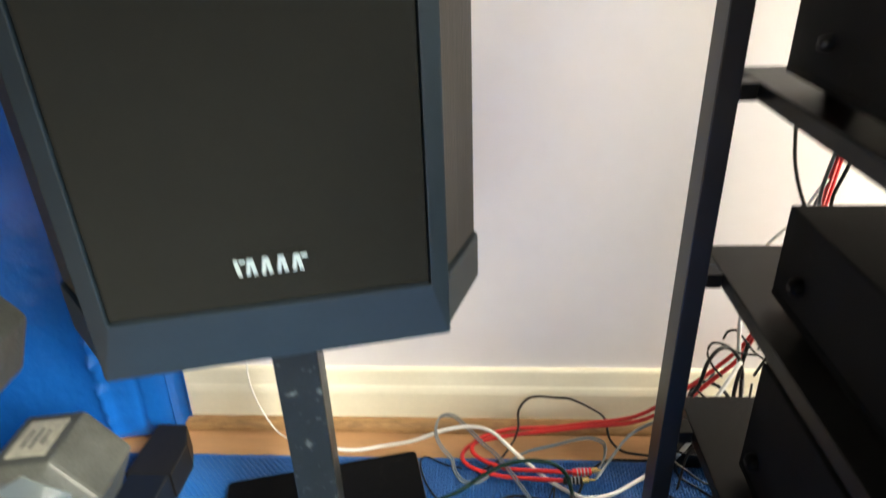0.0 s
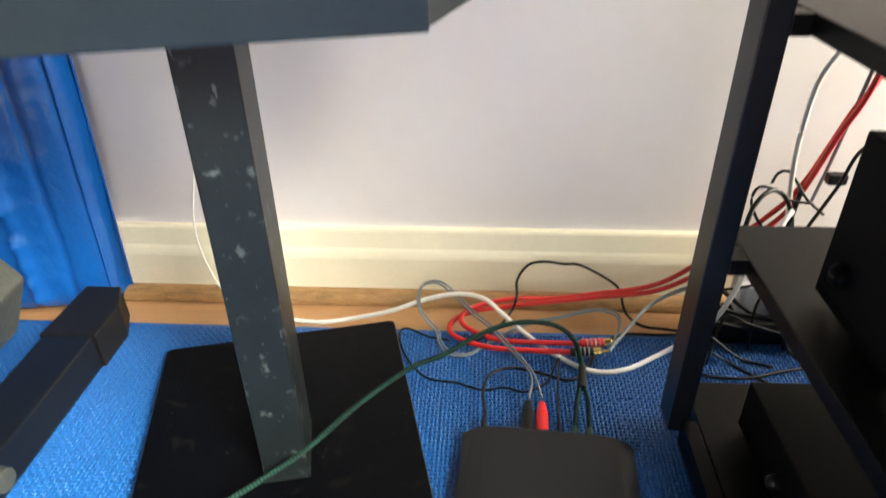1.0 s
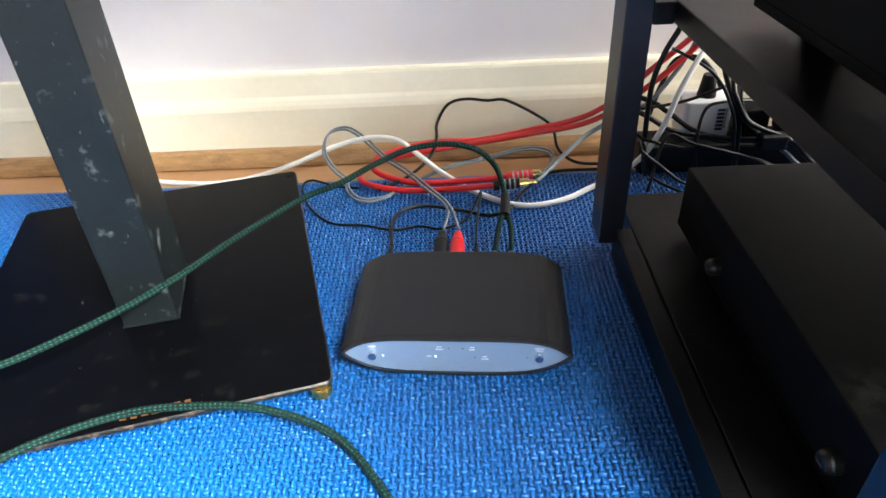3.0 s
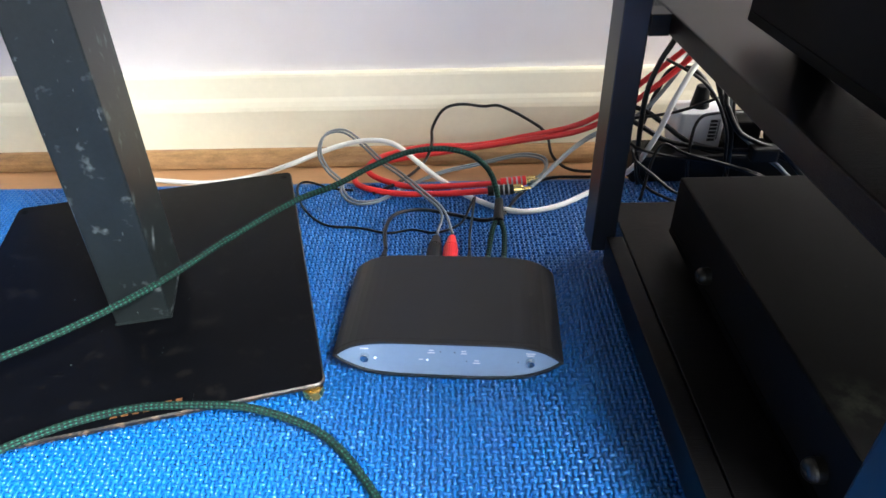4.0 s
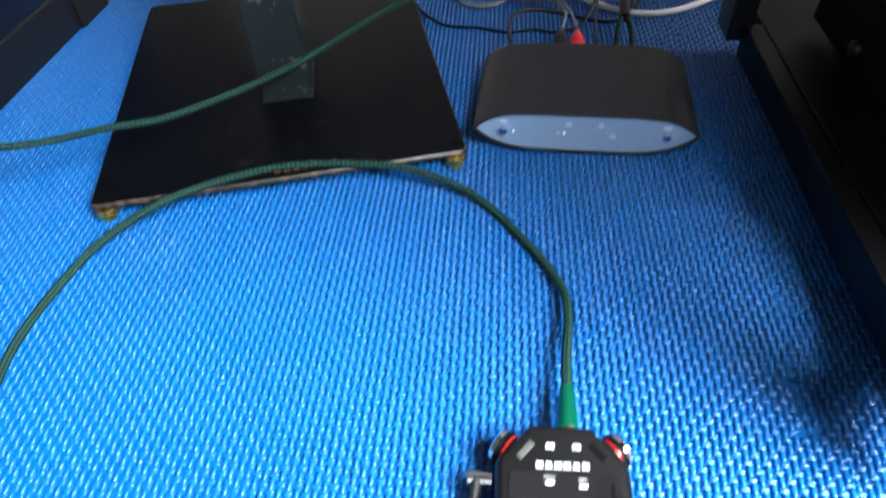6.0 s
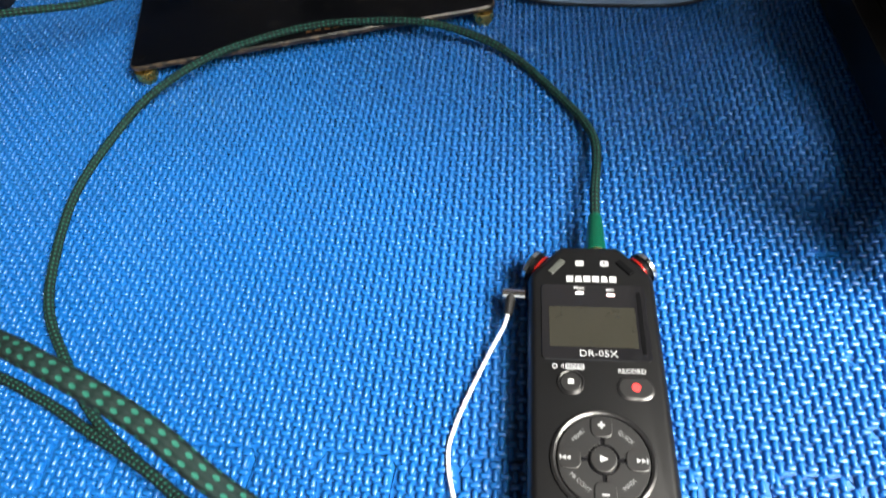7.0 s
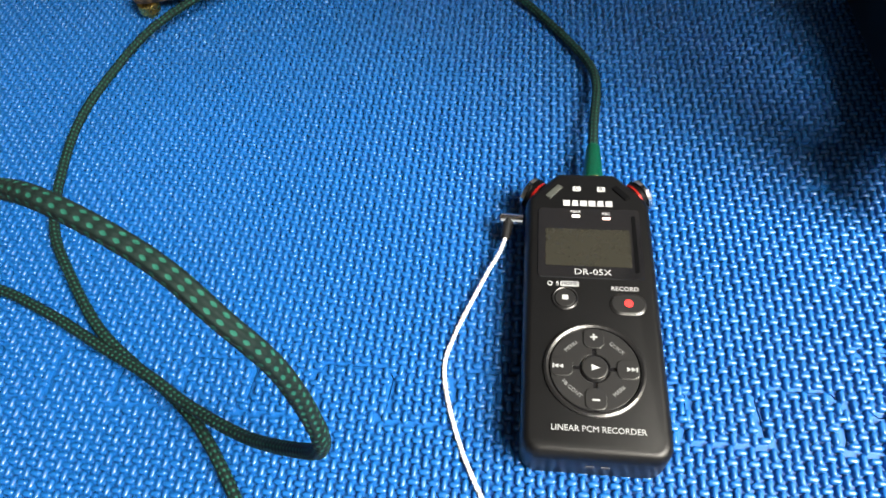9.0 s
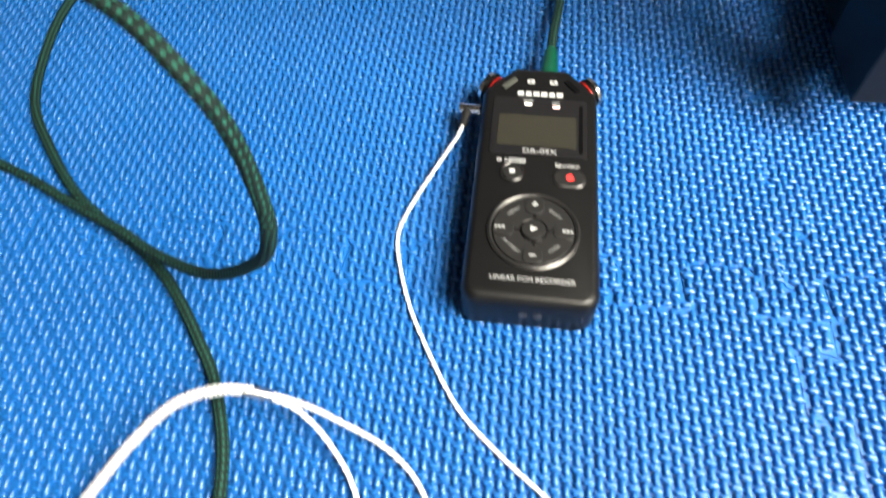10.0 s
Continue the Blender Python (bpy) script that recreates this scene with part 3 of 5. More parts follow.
def build_rack():
    rk = thing("hifi_rack", (0.38, -0.07, 0.0), "black ash hi-fi rack with square posts and open shelves", "rack")
    for x in (RX0, RX1 - 0.0190):
        for y, d in ((RY0, 0.050), (RY1 - 0.032, 0.032)):
            part("post", block(x, x + 0.0190, y, y + d, 0.034, 1.02, 0.0012), POSTBLACK, rk, "square black post")
    for k, z in enumerate(SHELF_TOPS + (0.80, 1.0)):
        if k == 0:
            continue
        part("shelf", block(0.157, RX1 - 0.0375, -0.250, 0.168, z - 0.015, z, 0.0012), BLACKWOOD, rk, "black wood-grain shelf board")
        for y in (RY0 + 0.024, RY1 - 0.027):
            part("bracket", block(RX0 + 0.0210, 0.1565, y, y + 0.022, z - 0.0152, z - 0.0003, 0.0008), BLACKWOOD, rk)
            part("bracket", block(RX1 - 0.037, RX1 - 0.0210, y, y + 0.022, z - 0.0152, z - 0.0003, 0.0008), BLACKWOOD, rk)
    part("side_rail", block(0.1325, 0.1462, RY0 + 0.0505, RY1 - 0.0325, 0.022, 0.0485, 0.001), BLACKWOOD, rk, "black rail along the base board")
    part("side_rail", block(RX1 - 0.0265, RX1 - 0.0130, RY0 + 0.0505, RY1 - 0.0325, 0.022, 0.0485, 0.001), BLACKWOOD, rk)
    part("base_board", block(0.1474, RX1 - 0.0278, -0.250, 0.158, 0.026, 0.0482, 0.001), BLACKWOOD, rk, "black wood-grain base board")
    for x in (0.20, RX1 - 0.09):
        for y in (-0.20, 0.10):
            part("foot", rod((x, y, 0.0005), (x, y, 0.0262), 0.018, n=20, bevel=0.002), RUBBER, rk)
    return rk


build_rack()


def dome(at, r, h):
    """A screw head with a collar and a rounded crown, standing out towards -x."""
    bm = bmesh.new()
    loops = []
    for k in range(7):
        a = radians(90 * k / 6)
        rr, out = (r, 0.0) if k == 0 else (r * max(0.02, math.cos(a * 0.98)) ** 0.6, h * (0.35 + 0.65 * math.sin(a)))
        loops.append([bm.verts.new((at[0] - out, at[1] + rr * math.cos(2 * math.pi * q / 24), at[2] + rr * math.sin(2 * math.pi * q / 24))) for q in range(24)])
    for a, b in zip(loops, loops[1:]):
        for q in range(24):
            bm.faces.new((a[q], a[(q + 1) % 24], b[(q + 1) % 24], b[q]))
    bm.faces.new(loops[-1])
    bmesh.ops.recalc_face_normals(bm, faces=bm.faces)
    return bm


def component(name, x0, x1, y0, y1, z0, z1, label, screws, bevel=0.0016):
    ob = thing(name, ((x0 + x1) / 2, (y0 + y1) / 2, z0), label, "hi-fi component")
    part("case", block(x0, x1, y0 + 0.006, y1, z0 + 0.010, z1, bevel), LID, ob, "folded black metal cover")
    part("front_panel", block(x0 - 0.001, x1 + 0.001, y0, y0 + 0.0055, z0 + 0.008, z1 + 0.001, 0.001), CASEBLACK, ob)
    part("cover_lip", block(x0 - 0.0007, x0 + 0.0005, y0 + 0.008, y1 - 0.002, z0 + 0.0102, z0 + 0.016, 0.0003), CASEBLACK, ob)
    for fx in (x0 + 0.03, x1 - 0.03):
        for fy in (y0 + 0.035, y1 - 0.035):
            part("foot", rod((fx, fy, z0), (fx, fy, z0 + 0.0105), 0.013, 0.015, n=18), RUBBER, ob)
    for sy, sz, r in screws:
        sc = part("side_screw", dome((x0, sy, sz), r, 0.0085), SCREW if r < 0.007 else CASEBLACK, ob, "domed black screw head")
        part("screw_slot", block(x0 - 0.0090, x0 - 0.0082, sy - r * 0.42, sy + r * 0.42, sz - 0.0006, sz + 0.0006), INK, sc)
    return ob


component("tuner", 0.180, 0.600, -0.246, 0.096, 0.0482, 0.107, "low black hi-fi unit with scuffed lid on the base board", ((0.013, 0.0755, 0.0062), (-0.145, 0.0775, 0.0066)))
component("amplifier", 0.184, 0.595, -0.240, 0.058, 0.2250, 0.3570, "tall black hi-fi amplifier on the lower shelf", ((0.030, 0.2640, 0.0085),))
component("cd_player", 0.179, 0.595, -0.240, 0.062, 0.4175, 0.5080, "black hi-fi disc player on the middle shelf", ((0.020, 0.4570, 0.0075),))
# Unseen top raised close to the next shelf, to stop light passing over it.
component("cassette_deck", 0.172, 0.595, -0.240, 0.104, 0.5935, 0.7800, "black hi-fi deck on the upper shelf, made taller to block light", ((0.045, 0.6350, 0.0050),))

# ---- folded exercise mat by the wall ----


def build_bag():
    bag = thing("folded_gym_mat", (-0.80, 0.34, FLOOR), "bright blue vinyl folded gym mat leaning on the wall", "gym mat")
    bm = bmesh.new()
    nx, nz, x0, z0, z1 = 90, 130, -1.25, FLOOR + 0.002, 0.86
    front, back = [], []
    for j in range(nz + 1):
        z = z0 + (z1 - z0) * j / nz
        x1 = -0.556 + 0.036 * z
        rf, rb = [], []
        for i in range(nx + 1):
            d = (x1 - x0) * (1 - i / nx) ** 1.6
            x = x1 - d
            puff = 1 - math.exp(-d / 0.012)
            low = 1 - math.exp(-(z - z0) / 0.012)
            y = 0.3445 - 0.17 * min(d, 0.30) - 0.010 * puff * low
            ridge = math.exp(-(((d - 0.082 + 0.02 * noise.noise((z * 5, 0.3, 1))) / 0.0065) ** 2))
            y -= ridge * (0.010 + 0.011 * noise.noise((1.7, z * 55, 2)) + 0.006 * noise.noise((3.1, z * 130, 7))) * low
            y += 0.004 * math.exp(-(((d - 0.040) / 0.0035) ** 2))
            y -= (0.0040 * noise.noise((x * 14, z * 5, 5)) + 0.0022 * noise.noise((x * 16, z * 60, 9)) * math.exp(-abs(d - 0.06) / 0.05)) * puff * low
            rf.append(bm.verts.new((x + 0.003 * noise.noise((z * 9, 4.4, 0)), y, z)))
            rb.append(bm.verts.new((x + 0.014 + 0.002 * noise.noise((z * 11, 8.4, 0)), 0.3705, z)))
        front.append(rf)
        back.append(rb)
    for rows, flip in ((front, False), (back, True)):
        for a, b in zip(rows, rows[1:]):
            for i in range(nx):
                q = (a[i], a[i + 1], b[i + 1], b[i])
                bm.faces.new(q[::-1] if flip else q)
    for j in range(nz):
        bm.faces.new((front[j][nx], back[j][nx], back[j + 1][nx], front[j + 1][nx]))
    for r in (0, nz):
        for i in range(nx):
            bm.faces.new((front[r][i], front[r][i + 1], back[r][i + 1], back[r][i]))
    bmesh.ops.recalc_face_normals(bm, faces=bm.faces)
    part("cushion", bm, VINYL, bag, "puckered vinyl cover with a creased front", True)
    for dx, y in ((0.001, 0.3445), (0.0150, 0.3700)):
        cable_part("piping", [(-0.556 + 0.036 * z + dx, y, z) for z in (FLOOR + 0.006, 0.15, 0.35, 0.6, 0.85)], 0.0016, VINYL, bag)


build_bag()

# ---- dumbbell rack with hexagonal dumbbells ----


def build_dumbbell_rack():
    rk = thing("dumbbell_rack", (-0.58, 0.10, 0), "black steel dumbbell rack with a flat tubular foot", "dumbbell rack")
    part("foot", block(-0.556, -0.498, 0.012, 0.212, 0.0012, 0.046, 0.003), POSTBLACK, rk, "black square tube foot on the mat")
    cap = prism([(-0.560, 0.205), (-0.4945, 0.205), (-0.4945, 0.262), (-0.512, 0.302), (-0.556, 0.302)], 0.0012, 0.0475, 0.002)
    part("end_cap", cap, RUBBER, rk, "angled black rubber end cap")
    part("upright", block(-0.700, -0.662, 0.060, 0.098, 0.0015, 0.92, 0.003), POSTBLACK, rk)
    part("upright", block(-1.20, -1.162, 0.060, 0.098, 0.0015, 0.92, 0.003), POSTBLACK, rk)
    for z, y in ((0.1235, 0.035), (0.1235, -0.145), (0.3290, -0.010), (0.3290, -0.190)):
        part("tier", block(-1.19, -0.560, y, y + 0.050, z, z + 0.006, 0.001), POSTBLACK, rk, "flat black tier bar")
    part("levelling_bolt", rod((-0.4995, 0.020, 0.031), (-0.4830, 0.020, 0.031), 0.0135, 0.0115, n=22, bevel=0.002), IRON, rk, "dull grey round bolt head")
    return rk


build_dumbbell_rack()


def dumbbell(at, turn, size=0.066, label="grey cast iron hexagonal dumbbell with worn label plates"):
    db = thing("dumbbell", at, label, "dumbbell", "dumbbells on the rack")
    m = Matrix.Translation(at) @ turn
    side = Matrix.Rotation(radians(-30), 4, "Z")
    for s in (-1, 1):
        bm = bmesh.new()
        bmesh.ops.create_cone(bm, cap_ends=True, segments=6, radius1=size, radius2=size, depth=0.075)
        caps = [f for f in bm.faces if abs(f.normal.z) > 0.9]
        out = bmesh.ops.inset_region(bm, faces=caps, thickness=0.014, depth=0.0)
        for f in caps:
            for v in f.verts:
                v.co.z += 0.008 * (1 if f.normal.z > 0 else -1)
        bevelled(bm, 0.004, 2)
        bm.transform(m @ Matrix.Translation((0, 0, s * 0.098)))
        head = part("head", bm, IRON, db, "hexagonal hammered grey iron head", False)
        plate = block(-0.022, 0.022, size * 0.866 - 0.0006, size * 0.866 + 0.0007, -0.027, 0.027, 0.0004, m @ side @ Matrix.Translation((0, 0, s * 0.098)))
        lab = part("label_plate", plate, LABEL, head, "pale worn label with dark print bars")
        for r in range(3):
            wide = (0.013, 0.015, 0.010)[r]
            part("print_bar", block(-0.012 + r * 0.010, -0.0095 + r * 0.010, size * 0.866 + 0.0007, size * 0.866 + 0.0011, -wide, wide, 0, m @ side @ Matrix.Translation((0, 0, s * 0.098))), INK, lab)
        end = rod(m @ Vector((0, 0, s * 0.1425)), m @ Vector((0, 0, s * 0.1445)), size * 0.62, n=6)
        part("end_face", end, IRONFACE, head, "smooth grey end face")
        part("end_face", rod(m @ Vector((0, 0, s * 0.0540)), m @ Vector((0, 0, s * 0.0515)), size * 0.74, n=6), IRONFACE, head, "smooth grey inner face")
    part("handle", rod(m @ Vector((0, 0, -0.062)), m @ Vector((0, 0, 0.062)), 0.0145, n=24), CHROME, db, "chrome knurled handle")


lie = Matrix.Rotation(radians(90), 4, "X")
dumbbell((-0.522, -0.030, 0.187), Matrix.Rotation(radians(3), 4, "Z") @ lie @ Matrix.Rotation(radians(36), 4, "Z"))
dumbbell((-0.548, -0.075, 0.392), Matrix.Rotation(radians(2), 4, "Z") @ lie @ Matrix.Rotation(radians(38), 4, "Z"))

# ---- phono stage on the mat ----
BOX = Matrix.Translation((0.0, -0.0044, 0.0)) @ Matrix.Rotation(radians(-4.2), 4, "Z")


def lens_outline(a, top, mid, low, n=30):
    """The pointed oval of the sleeve's end, in x and z."""
    up = [(a * s, mid + (top - mid) * (1 - abs(s) ** 6.0)) for s in np.sin(np.linspace(math.pi / 2, -math.pi / 2, n))]
    dn = [(a * s, mid - (mid - low) * (1 - abs(s) ** 4.6)) for s in np.sin(np.linspace(-math.pi / 2, math.pi / 2, n))[1:-1]]
    return [(float(x), float(z)) for x, z in up + dn]


def along_y(shape, y0, y1, bevel=0.0, m=BOX):
    bm = prism([(x, z) for x, z in shape], 0, 1)
    for v in bm.verts:
        x, z, f = v.co.x, v.co.y, v.co.z
        v.co = Vector((x, y1 + (y0 - y1) * f, z))
    bmesh.ops.recalc_face_normals(bm, faces=bm.faces)
    if bevel:
        bevelled(bm, bevel, 2, [e for e in bm.edges if abs(e.verts[0].co.y - e.verts[1].co.y) < 1e-7 and any(len(f.verts) > 4 for f in e.link_faces)])
    bm.transform(m)
    return bm


def build_box():
    bx = thing("phono_stage", (0.0, 0.05, 0.0), "small dark grey oval phono stage with a silver front", "audio box")
    sleeve = lens_outline(0.0822, 0.0358, 0.0205, 0.0018)
    part("sleeve", along_y(sleeve, 0.001, 0.1025, 0.0006), SLEEVE, bx, "dark anodised aluminium sleeve")
    inner = lens_outline(0.0800, 0.0345, 0.0204, 0.0036)
    rim = bmesh.new()
    loops = [[rim.verts.new(BOX @ Vector((x, y, z))) for x, z in shape] for shape, y in ((sleeve, 0.0009), (sleeve, -0.0028), (inner, -0.0032), (inner, 0.0009))]
    for a, b in zip(loops, loops[1:] + loops[:1]):
        for k in range(len(a)):
            rim.faces.new((a[k], a[(k + 1) % len(a)], b[(k + 1) % len(a)], b[k]))
    bmesh.ops.recalc_face_normals(rim, faces=rim.faces)
    part("sleeve_rim", rim, SLEEVE, bx, "dark rim standing proud round the front plate")
    face = part("front_plate", along_y(lens_outline(0.0797, 0.0343, 0.0204, 0.0038), -0.0012, 0.0008, 0.0), FACE, bx, "silver front plate with the blue mat's reflection in its colour")
    part("back_plate", along_y(lens_outline(0.0787, 0.0338, 0.0205, 0.0042), 0.1020, 0.1035), RUBBER, bx)
    for x in (-0.0588, 0.0588):
        k = part("knob", rod(BOX @ Vector((x, -0.001, 0.0200)), BOX @ Vector((x, -0.0048, 0.0200)), 0.0034, 0.0031, n=20, bevel=0.0005), CHROME, face, "small dark chrome button")
    for x, z, w in ((-0.0588, 0.0272, 0.0070), (-0.011, 0.0275, 0.004), (-0.011, 0.0252, 0.006), (-0.0185, 0.0186, 0.0036), (0.012, 0.0275, 0.004), (0.012, 0.0252, 0.005), (0.021, 0.0188, 0.004), (0.021, 0.0165, 0.006), (0.0588, 0.0272, 0.0080), (0.0588, 0.0252, 0.006)):
        part("print_bar", block(x - w * 0.42, x + w * 0.42, -0.0015, -0.0011, z - 0.0004, z + 0.0004, 0, BOX), FACEPRINT, face)
    for x, z in ((-0.0515, 0.0186), (-0.0140, 0.0186)):
        lamp = bpy.data.materials.get("white_indicator")
        if not lamp:
            lm = Mat("white_indicator", (0.9, 0.95, 1.0), 0.4)
            lm.set("Emission Color", (0.85, 0.95, 1.0, 1)).set("Emission Strength", 0.7)
            lamp = lm.m
        part("indicator", rod(BOX @ Vector((x, -0.001, z)), BOX @ Vector((x, -0.0018, z)), 0.0008, n=10), lamp, face, "tiny white lit indicator")
    for x, z in ((-0.0045, 0.0262), (0.0055, 0.0262), (0.0140, 0.0180), (0.0505, 0.0186)):
        part("pinhole", rod(BOX @ Vector((x, -0.0010, z)), BOX @ Vector((x, -0.0014, z)), 0.0005, n=8), INK, face)
    for x in (-0.04, 0.04):
        for y in (0.02, 0.085):
            c = BOX @ Vector((x, y, 0))
            part("foot", rod((c.x, c.y, 0.0006), (c.x, c.y, 0.0030), 0.006, n=14), RUBBER, bx)
    for x in (-0.0191, -0.0050, 0.0277, 0.0417):
        part("socket", rod(BOX @ Vector((x, 0.1022, 0.0185)), BOX @ Vector((x, 0.1085, 0.0185)), 0.0042, n=18), GOLD, bx)


build_box()


def rca_plug(name, x, material, label, r=0.0068):
    """A moulded plug pushed on a socket at the back of the box, tapered to its flex."""
    pg = thing(name, tuple(BOX @ Vector((x, 0.13, 0.0185))), label, "plug")
    a, b, c, d = (BOX @ Vector((x, y, 0.0187)) for y in (0.1060, 0.1115, 0.1375, 0.1560))
    part("shell", rod(a, c, r, r * 0.97, n=20, bevel=0.0008), material, pg)
    part("strain_relief", rod(c, d, r * 0.97, r * 0.48, n=20, bevel=0.002), material, pg)
    return pg


rca_plug("rca_plug", -0.0191, RUBBER, "black moulded plug in the back of the box")
rca_plug("rca_plug", -0.0050, PLUGRED, "bright red moulded plug in the back of the box")
for x, r, lab in ((-0.0627, 0.0034, "slim black power plug in the back of the box"), (0.0119, 0.0030, "slim black lead plug in the back of the box")):
    pg = thing("dc_plug", tuple(BOX @ Vector((x, 0.12, 0.0185))), lab, "plug")
    part("shell", rod(BOX @ Vector((x, 0.1024, 0.0185)), BOX @ Vector((x, 0.123, 0.0185)), r, r * 0.9, n=16, bevel=0.0006), RUBBER, pg)
    part("strain_relief", rod(BOX @ Vector((x, 0.123, 0.0185)), BOX @ Vector((x, 0.135, 0.0185)), r * 0.85, r * 0.5, n=14), RUBBER, pg)

# ---- cables behind the box ----
red_a = [(0.046, 0.232, 0.020), (0.0, 0.242, 0.012), (-0.047, 0.251, 0.0075), (-0.084, 0.267, 0.0065), (-0.097, 0.286, 0.0065), (-0.088, 0.306, 0.008), (-0.063, 0.316, 0.012), (-0.012, 0.325, 0.016), (0.033, 0.326, 0.022), (0.084, 0.329, 0.028), (0.160, 0.325, 0.044), (0.220, 0.320, 0.088), (0.265, 0.330, 0.125), (0.295, 0.335, 0.160), (0.320, 0.335, 0.240), (0.345, 0.335, 0.330), (0.365, 0.335, 0.600)]
red_b = [(0.060, 0.246, 0.021), (0.010, 0.256, 0.013), (-0.035, 0.264, 0.0085), (-0.070, 0.280, 0.010), (-0.083, 0.296, 0.014), (-0.068, 0.314, 0.019), (-0.020, 0.329, 0.023), (0.035, 0.333, 0.022), (0.084, 0.335, 0.029), (0.160, 0.329, 0.051), (0.220, 0.326, 0.102), (0.270, 0.338, 0.140), (0.302, 0.342, 0.180), (0.329, 0.342, 0.260), (0.354, 0.342, 0.340), (0.375, 0.342, 0.600)]


def phono_lead(points, ring, label, tip):
    """A red lead that ends in a ringed metal plug with a gold tip."""
    lead = thing("phono_lead", points[0], label, "audio cable", "red phono leads")
    cable_part("sheath", points, 0.0031, WIRERED, lead, "red rubber sheath", 12)
    a, b = Vector(points[0]), Vector(tip)
    way = (b - a).normalized()
    barrel = part("barrel", rod(a - way * 0.002, a + way * 0.024, 0.0052, n=20, bevel=0.0006), ring, lead)
    for k in range(4):
        p = a + way * (0.004 + k * 0.0048)
        part("grip_ring", rod(p, p + way * 0.0016, 0.0056, n=20), DIMPRINT if k % 2 else PRINT, barrel)
    tipo = part("tip", rod(a + way * 0.024, a + way * 0.033, 0.0046, n=18, bevel=0.0005), GOLD, lead, "gold plated collar")
    part("pin", rod(a + way * 0.033, a + way * 0.041, 0.0016, n=12), GOLD, tipo)


phono_lead(red_a, RUBBER, "red phono cable with a black ringed plug", (0.085, 0.2305, 0.0235))
phono_lead(red_b, PLUGRED, "red phono cable with a red ringed plug", (0.100, 0.2480, 0.0240))

cable_thing("white_flex", [(-0.36, 0.328, -0.0085), (-0.321, 0.318, -0.0085), (-0.267, 0.311, -0.0085), (-0.222, 0.318, -0.006), (-0.172, 0.312, 0.012), (-0.125, 0.318, 0.028), (-0.085, 0.316, 0.038), (-0.054, 0.306, 0.038), (-0.030, 0.290, 0.026), (-0.006, 0.275, 0.012), (0.029, 0.244, 0.005), (0.068, 0.218, 0.0045), (0.106, 0.222, 0.0045), (0.144, 0.244, 0.006), (0.195, 0.269, 0.020), (0.214, 0.262, 0.060), (0.226, 0.262, 0.100), (0.245, 0.275, 0.130), (0.280, 0.305, 0.165), (0.288, 0.325, 0.152), (0.278, 0.325, 0.222), (0.277, 0.325, 0.273), (0.28, 0.325, 0.308), (0.293, 0.325, 0.337), (0.322, 0.330, 0.370), (0.350, 0.335, 0.420)], 0.0028, WIREWHITE, "thick white cable looping along the skirting to the rack", sides=12)
cable_thing("thin_white_wire", [(-0.368, 0.330, -0.0085), (-0.398, 0.350, -0.004), (-0.424, 0.362, 0.045), (-0.430, 0.366, 0.105), (-0.414, 0.371, 0.195), (-0.408, 0.376, 0.300), (-0.405, 0.3885, 0.520), (-0.405, 0.3885, 0.700)], 0.0012, WIREWHITE, "thin white wire running up the wall", sides=8)
cable_thing("black_lead", [(-0.075, 0.258, 0.0045), (-0.045, 0.275, 0.010), (-0.022, 0.312, 0.012), (-0.013, 0.330, 0.026), (-0.012, 0.355, 0.034), (0.001, 0.360, 0.054), (0.021, 0.360, 0.060), (0.046, 0.360, 0.057), (0.066, 0.357, 0.058), (0.099, 0.355, 0.041), (0.119, 0.350, 0.026), (0.123, 0.322, 0.012), (0.140, 0.305, 0.004), (0.170, 0.298, 0.004), (0.215, 0.288, 0.006)], 0.0018, WIREBLACK, "thin black lead arching against the skirting", sides=8)

grey_loop = [(-0.002, 0.142, 0.0187), (-0.002, 0.165, 0.020), (-0.003, 0.189, 0.022), (-0.023, 0.239, 0.014), (-0.049, 0.286, 0.011), (-0.069, 0.303, 0.017), (-0.094, 0.319, 0.035), (-0.114, 0.335, 0.040), (-0.134, 0.335, 0.035), (-0.138, 0.312, 0.025), (-0.128, 0.296, 0.012), (-0.113, 0.281, 0.005), (-0.108, 0.260, 0.0035), (-0.094, 0.240, 0.0035), (-0.071, 0.241, 0.0035), (-0.048, 0.263, 0.0035), (-0.006, 0.295, 0.006), (0.038, 0.307, 0.010), (0.083, 0.317, 0.015), (0.107, 0.313, 0.014), (0.112, 0.301, 0.012), (0.104, 0.270, 0.018), (0.092, 0.247, 0.022)]
grey = thing("grey_twin_lead", grey_loop[0], "grey twin audio lead coiled loosely on the mat", "audio cable")
for dx, dz, start in ((0.0, 0.0, (-0.0070, 0.156, 0.0187)), (0.0022, 0.0018, (0.0072, 0.157, 0.0187))):
    pts = [start] + [(x + dx, y + dx, z + dz) for x, y, z in grey_loop[2:]]
    cable_part("strand", pts, 0.00135, WIREGREY, grey, sides=8)
grey2 = thing("grey_twin_lead", (0.09, 0.24, 0.02), "short grey twin lead joined to the gold plugs", "audio cable")
for dz, y0 in ((0.0, 0.2305), (0.0028, 0.2475)):
    cable_part("strand", [(0.086, y0, 0.0235), (0.094, 0.240 + dz, 0.024), (0.114, 0.268, 0.025 + dz), (0.143, 0.304, 0.030 + dz), (0.170, 0.318, 0.040 + dz), (0.215, 0.330, 0.055 + dz), (0.245, 0.335, 0.090 + dz), (0.262, 0.335, 0.125 + dz)], 0.0017, WIREGREY, grey2, sides=8)
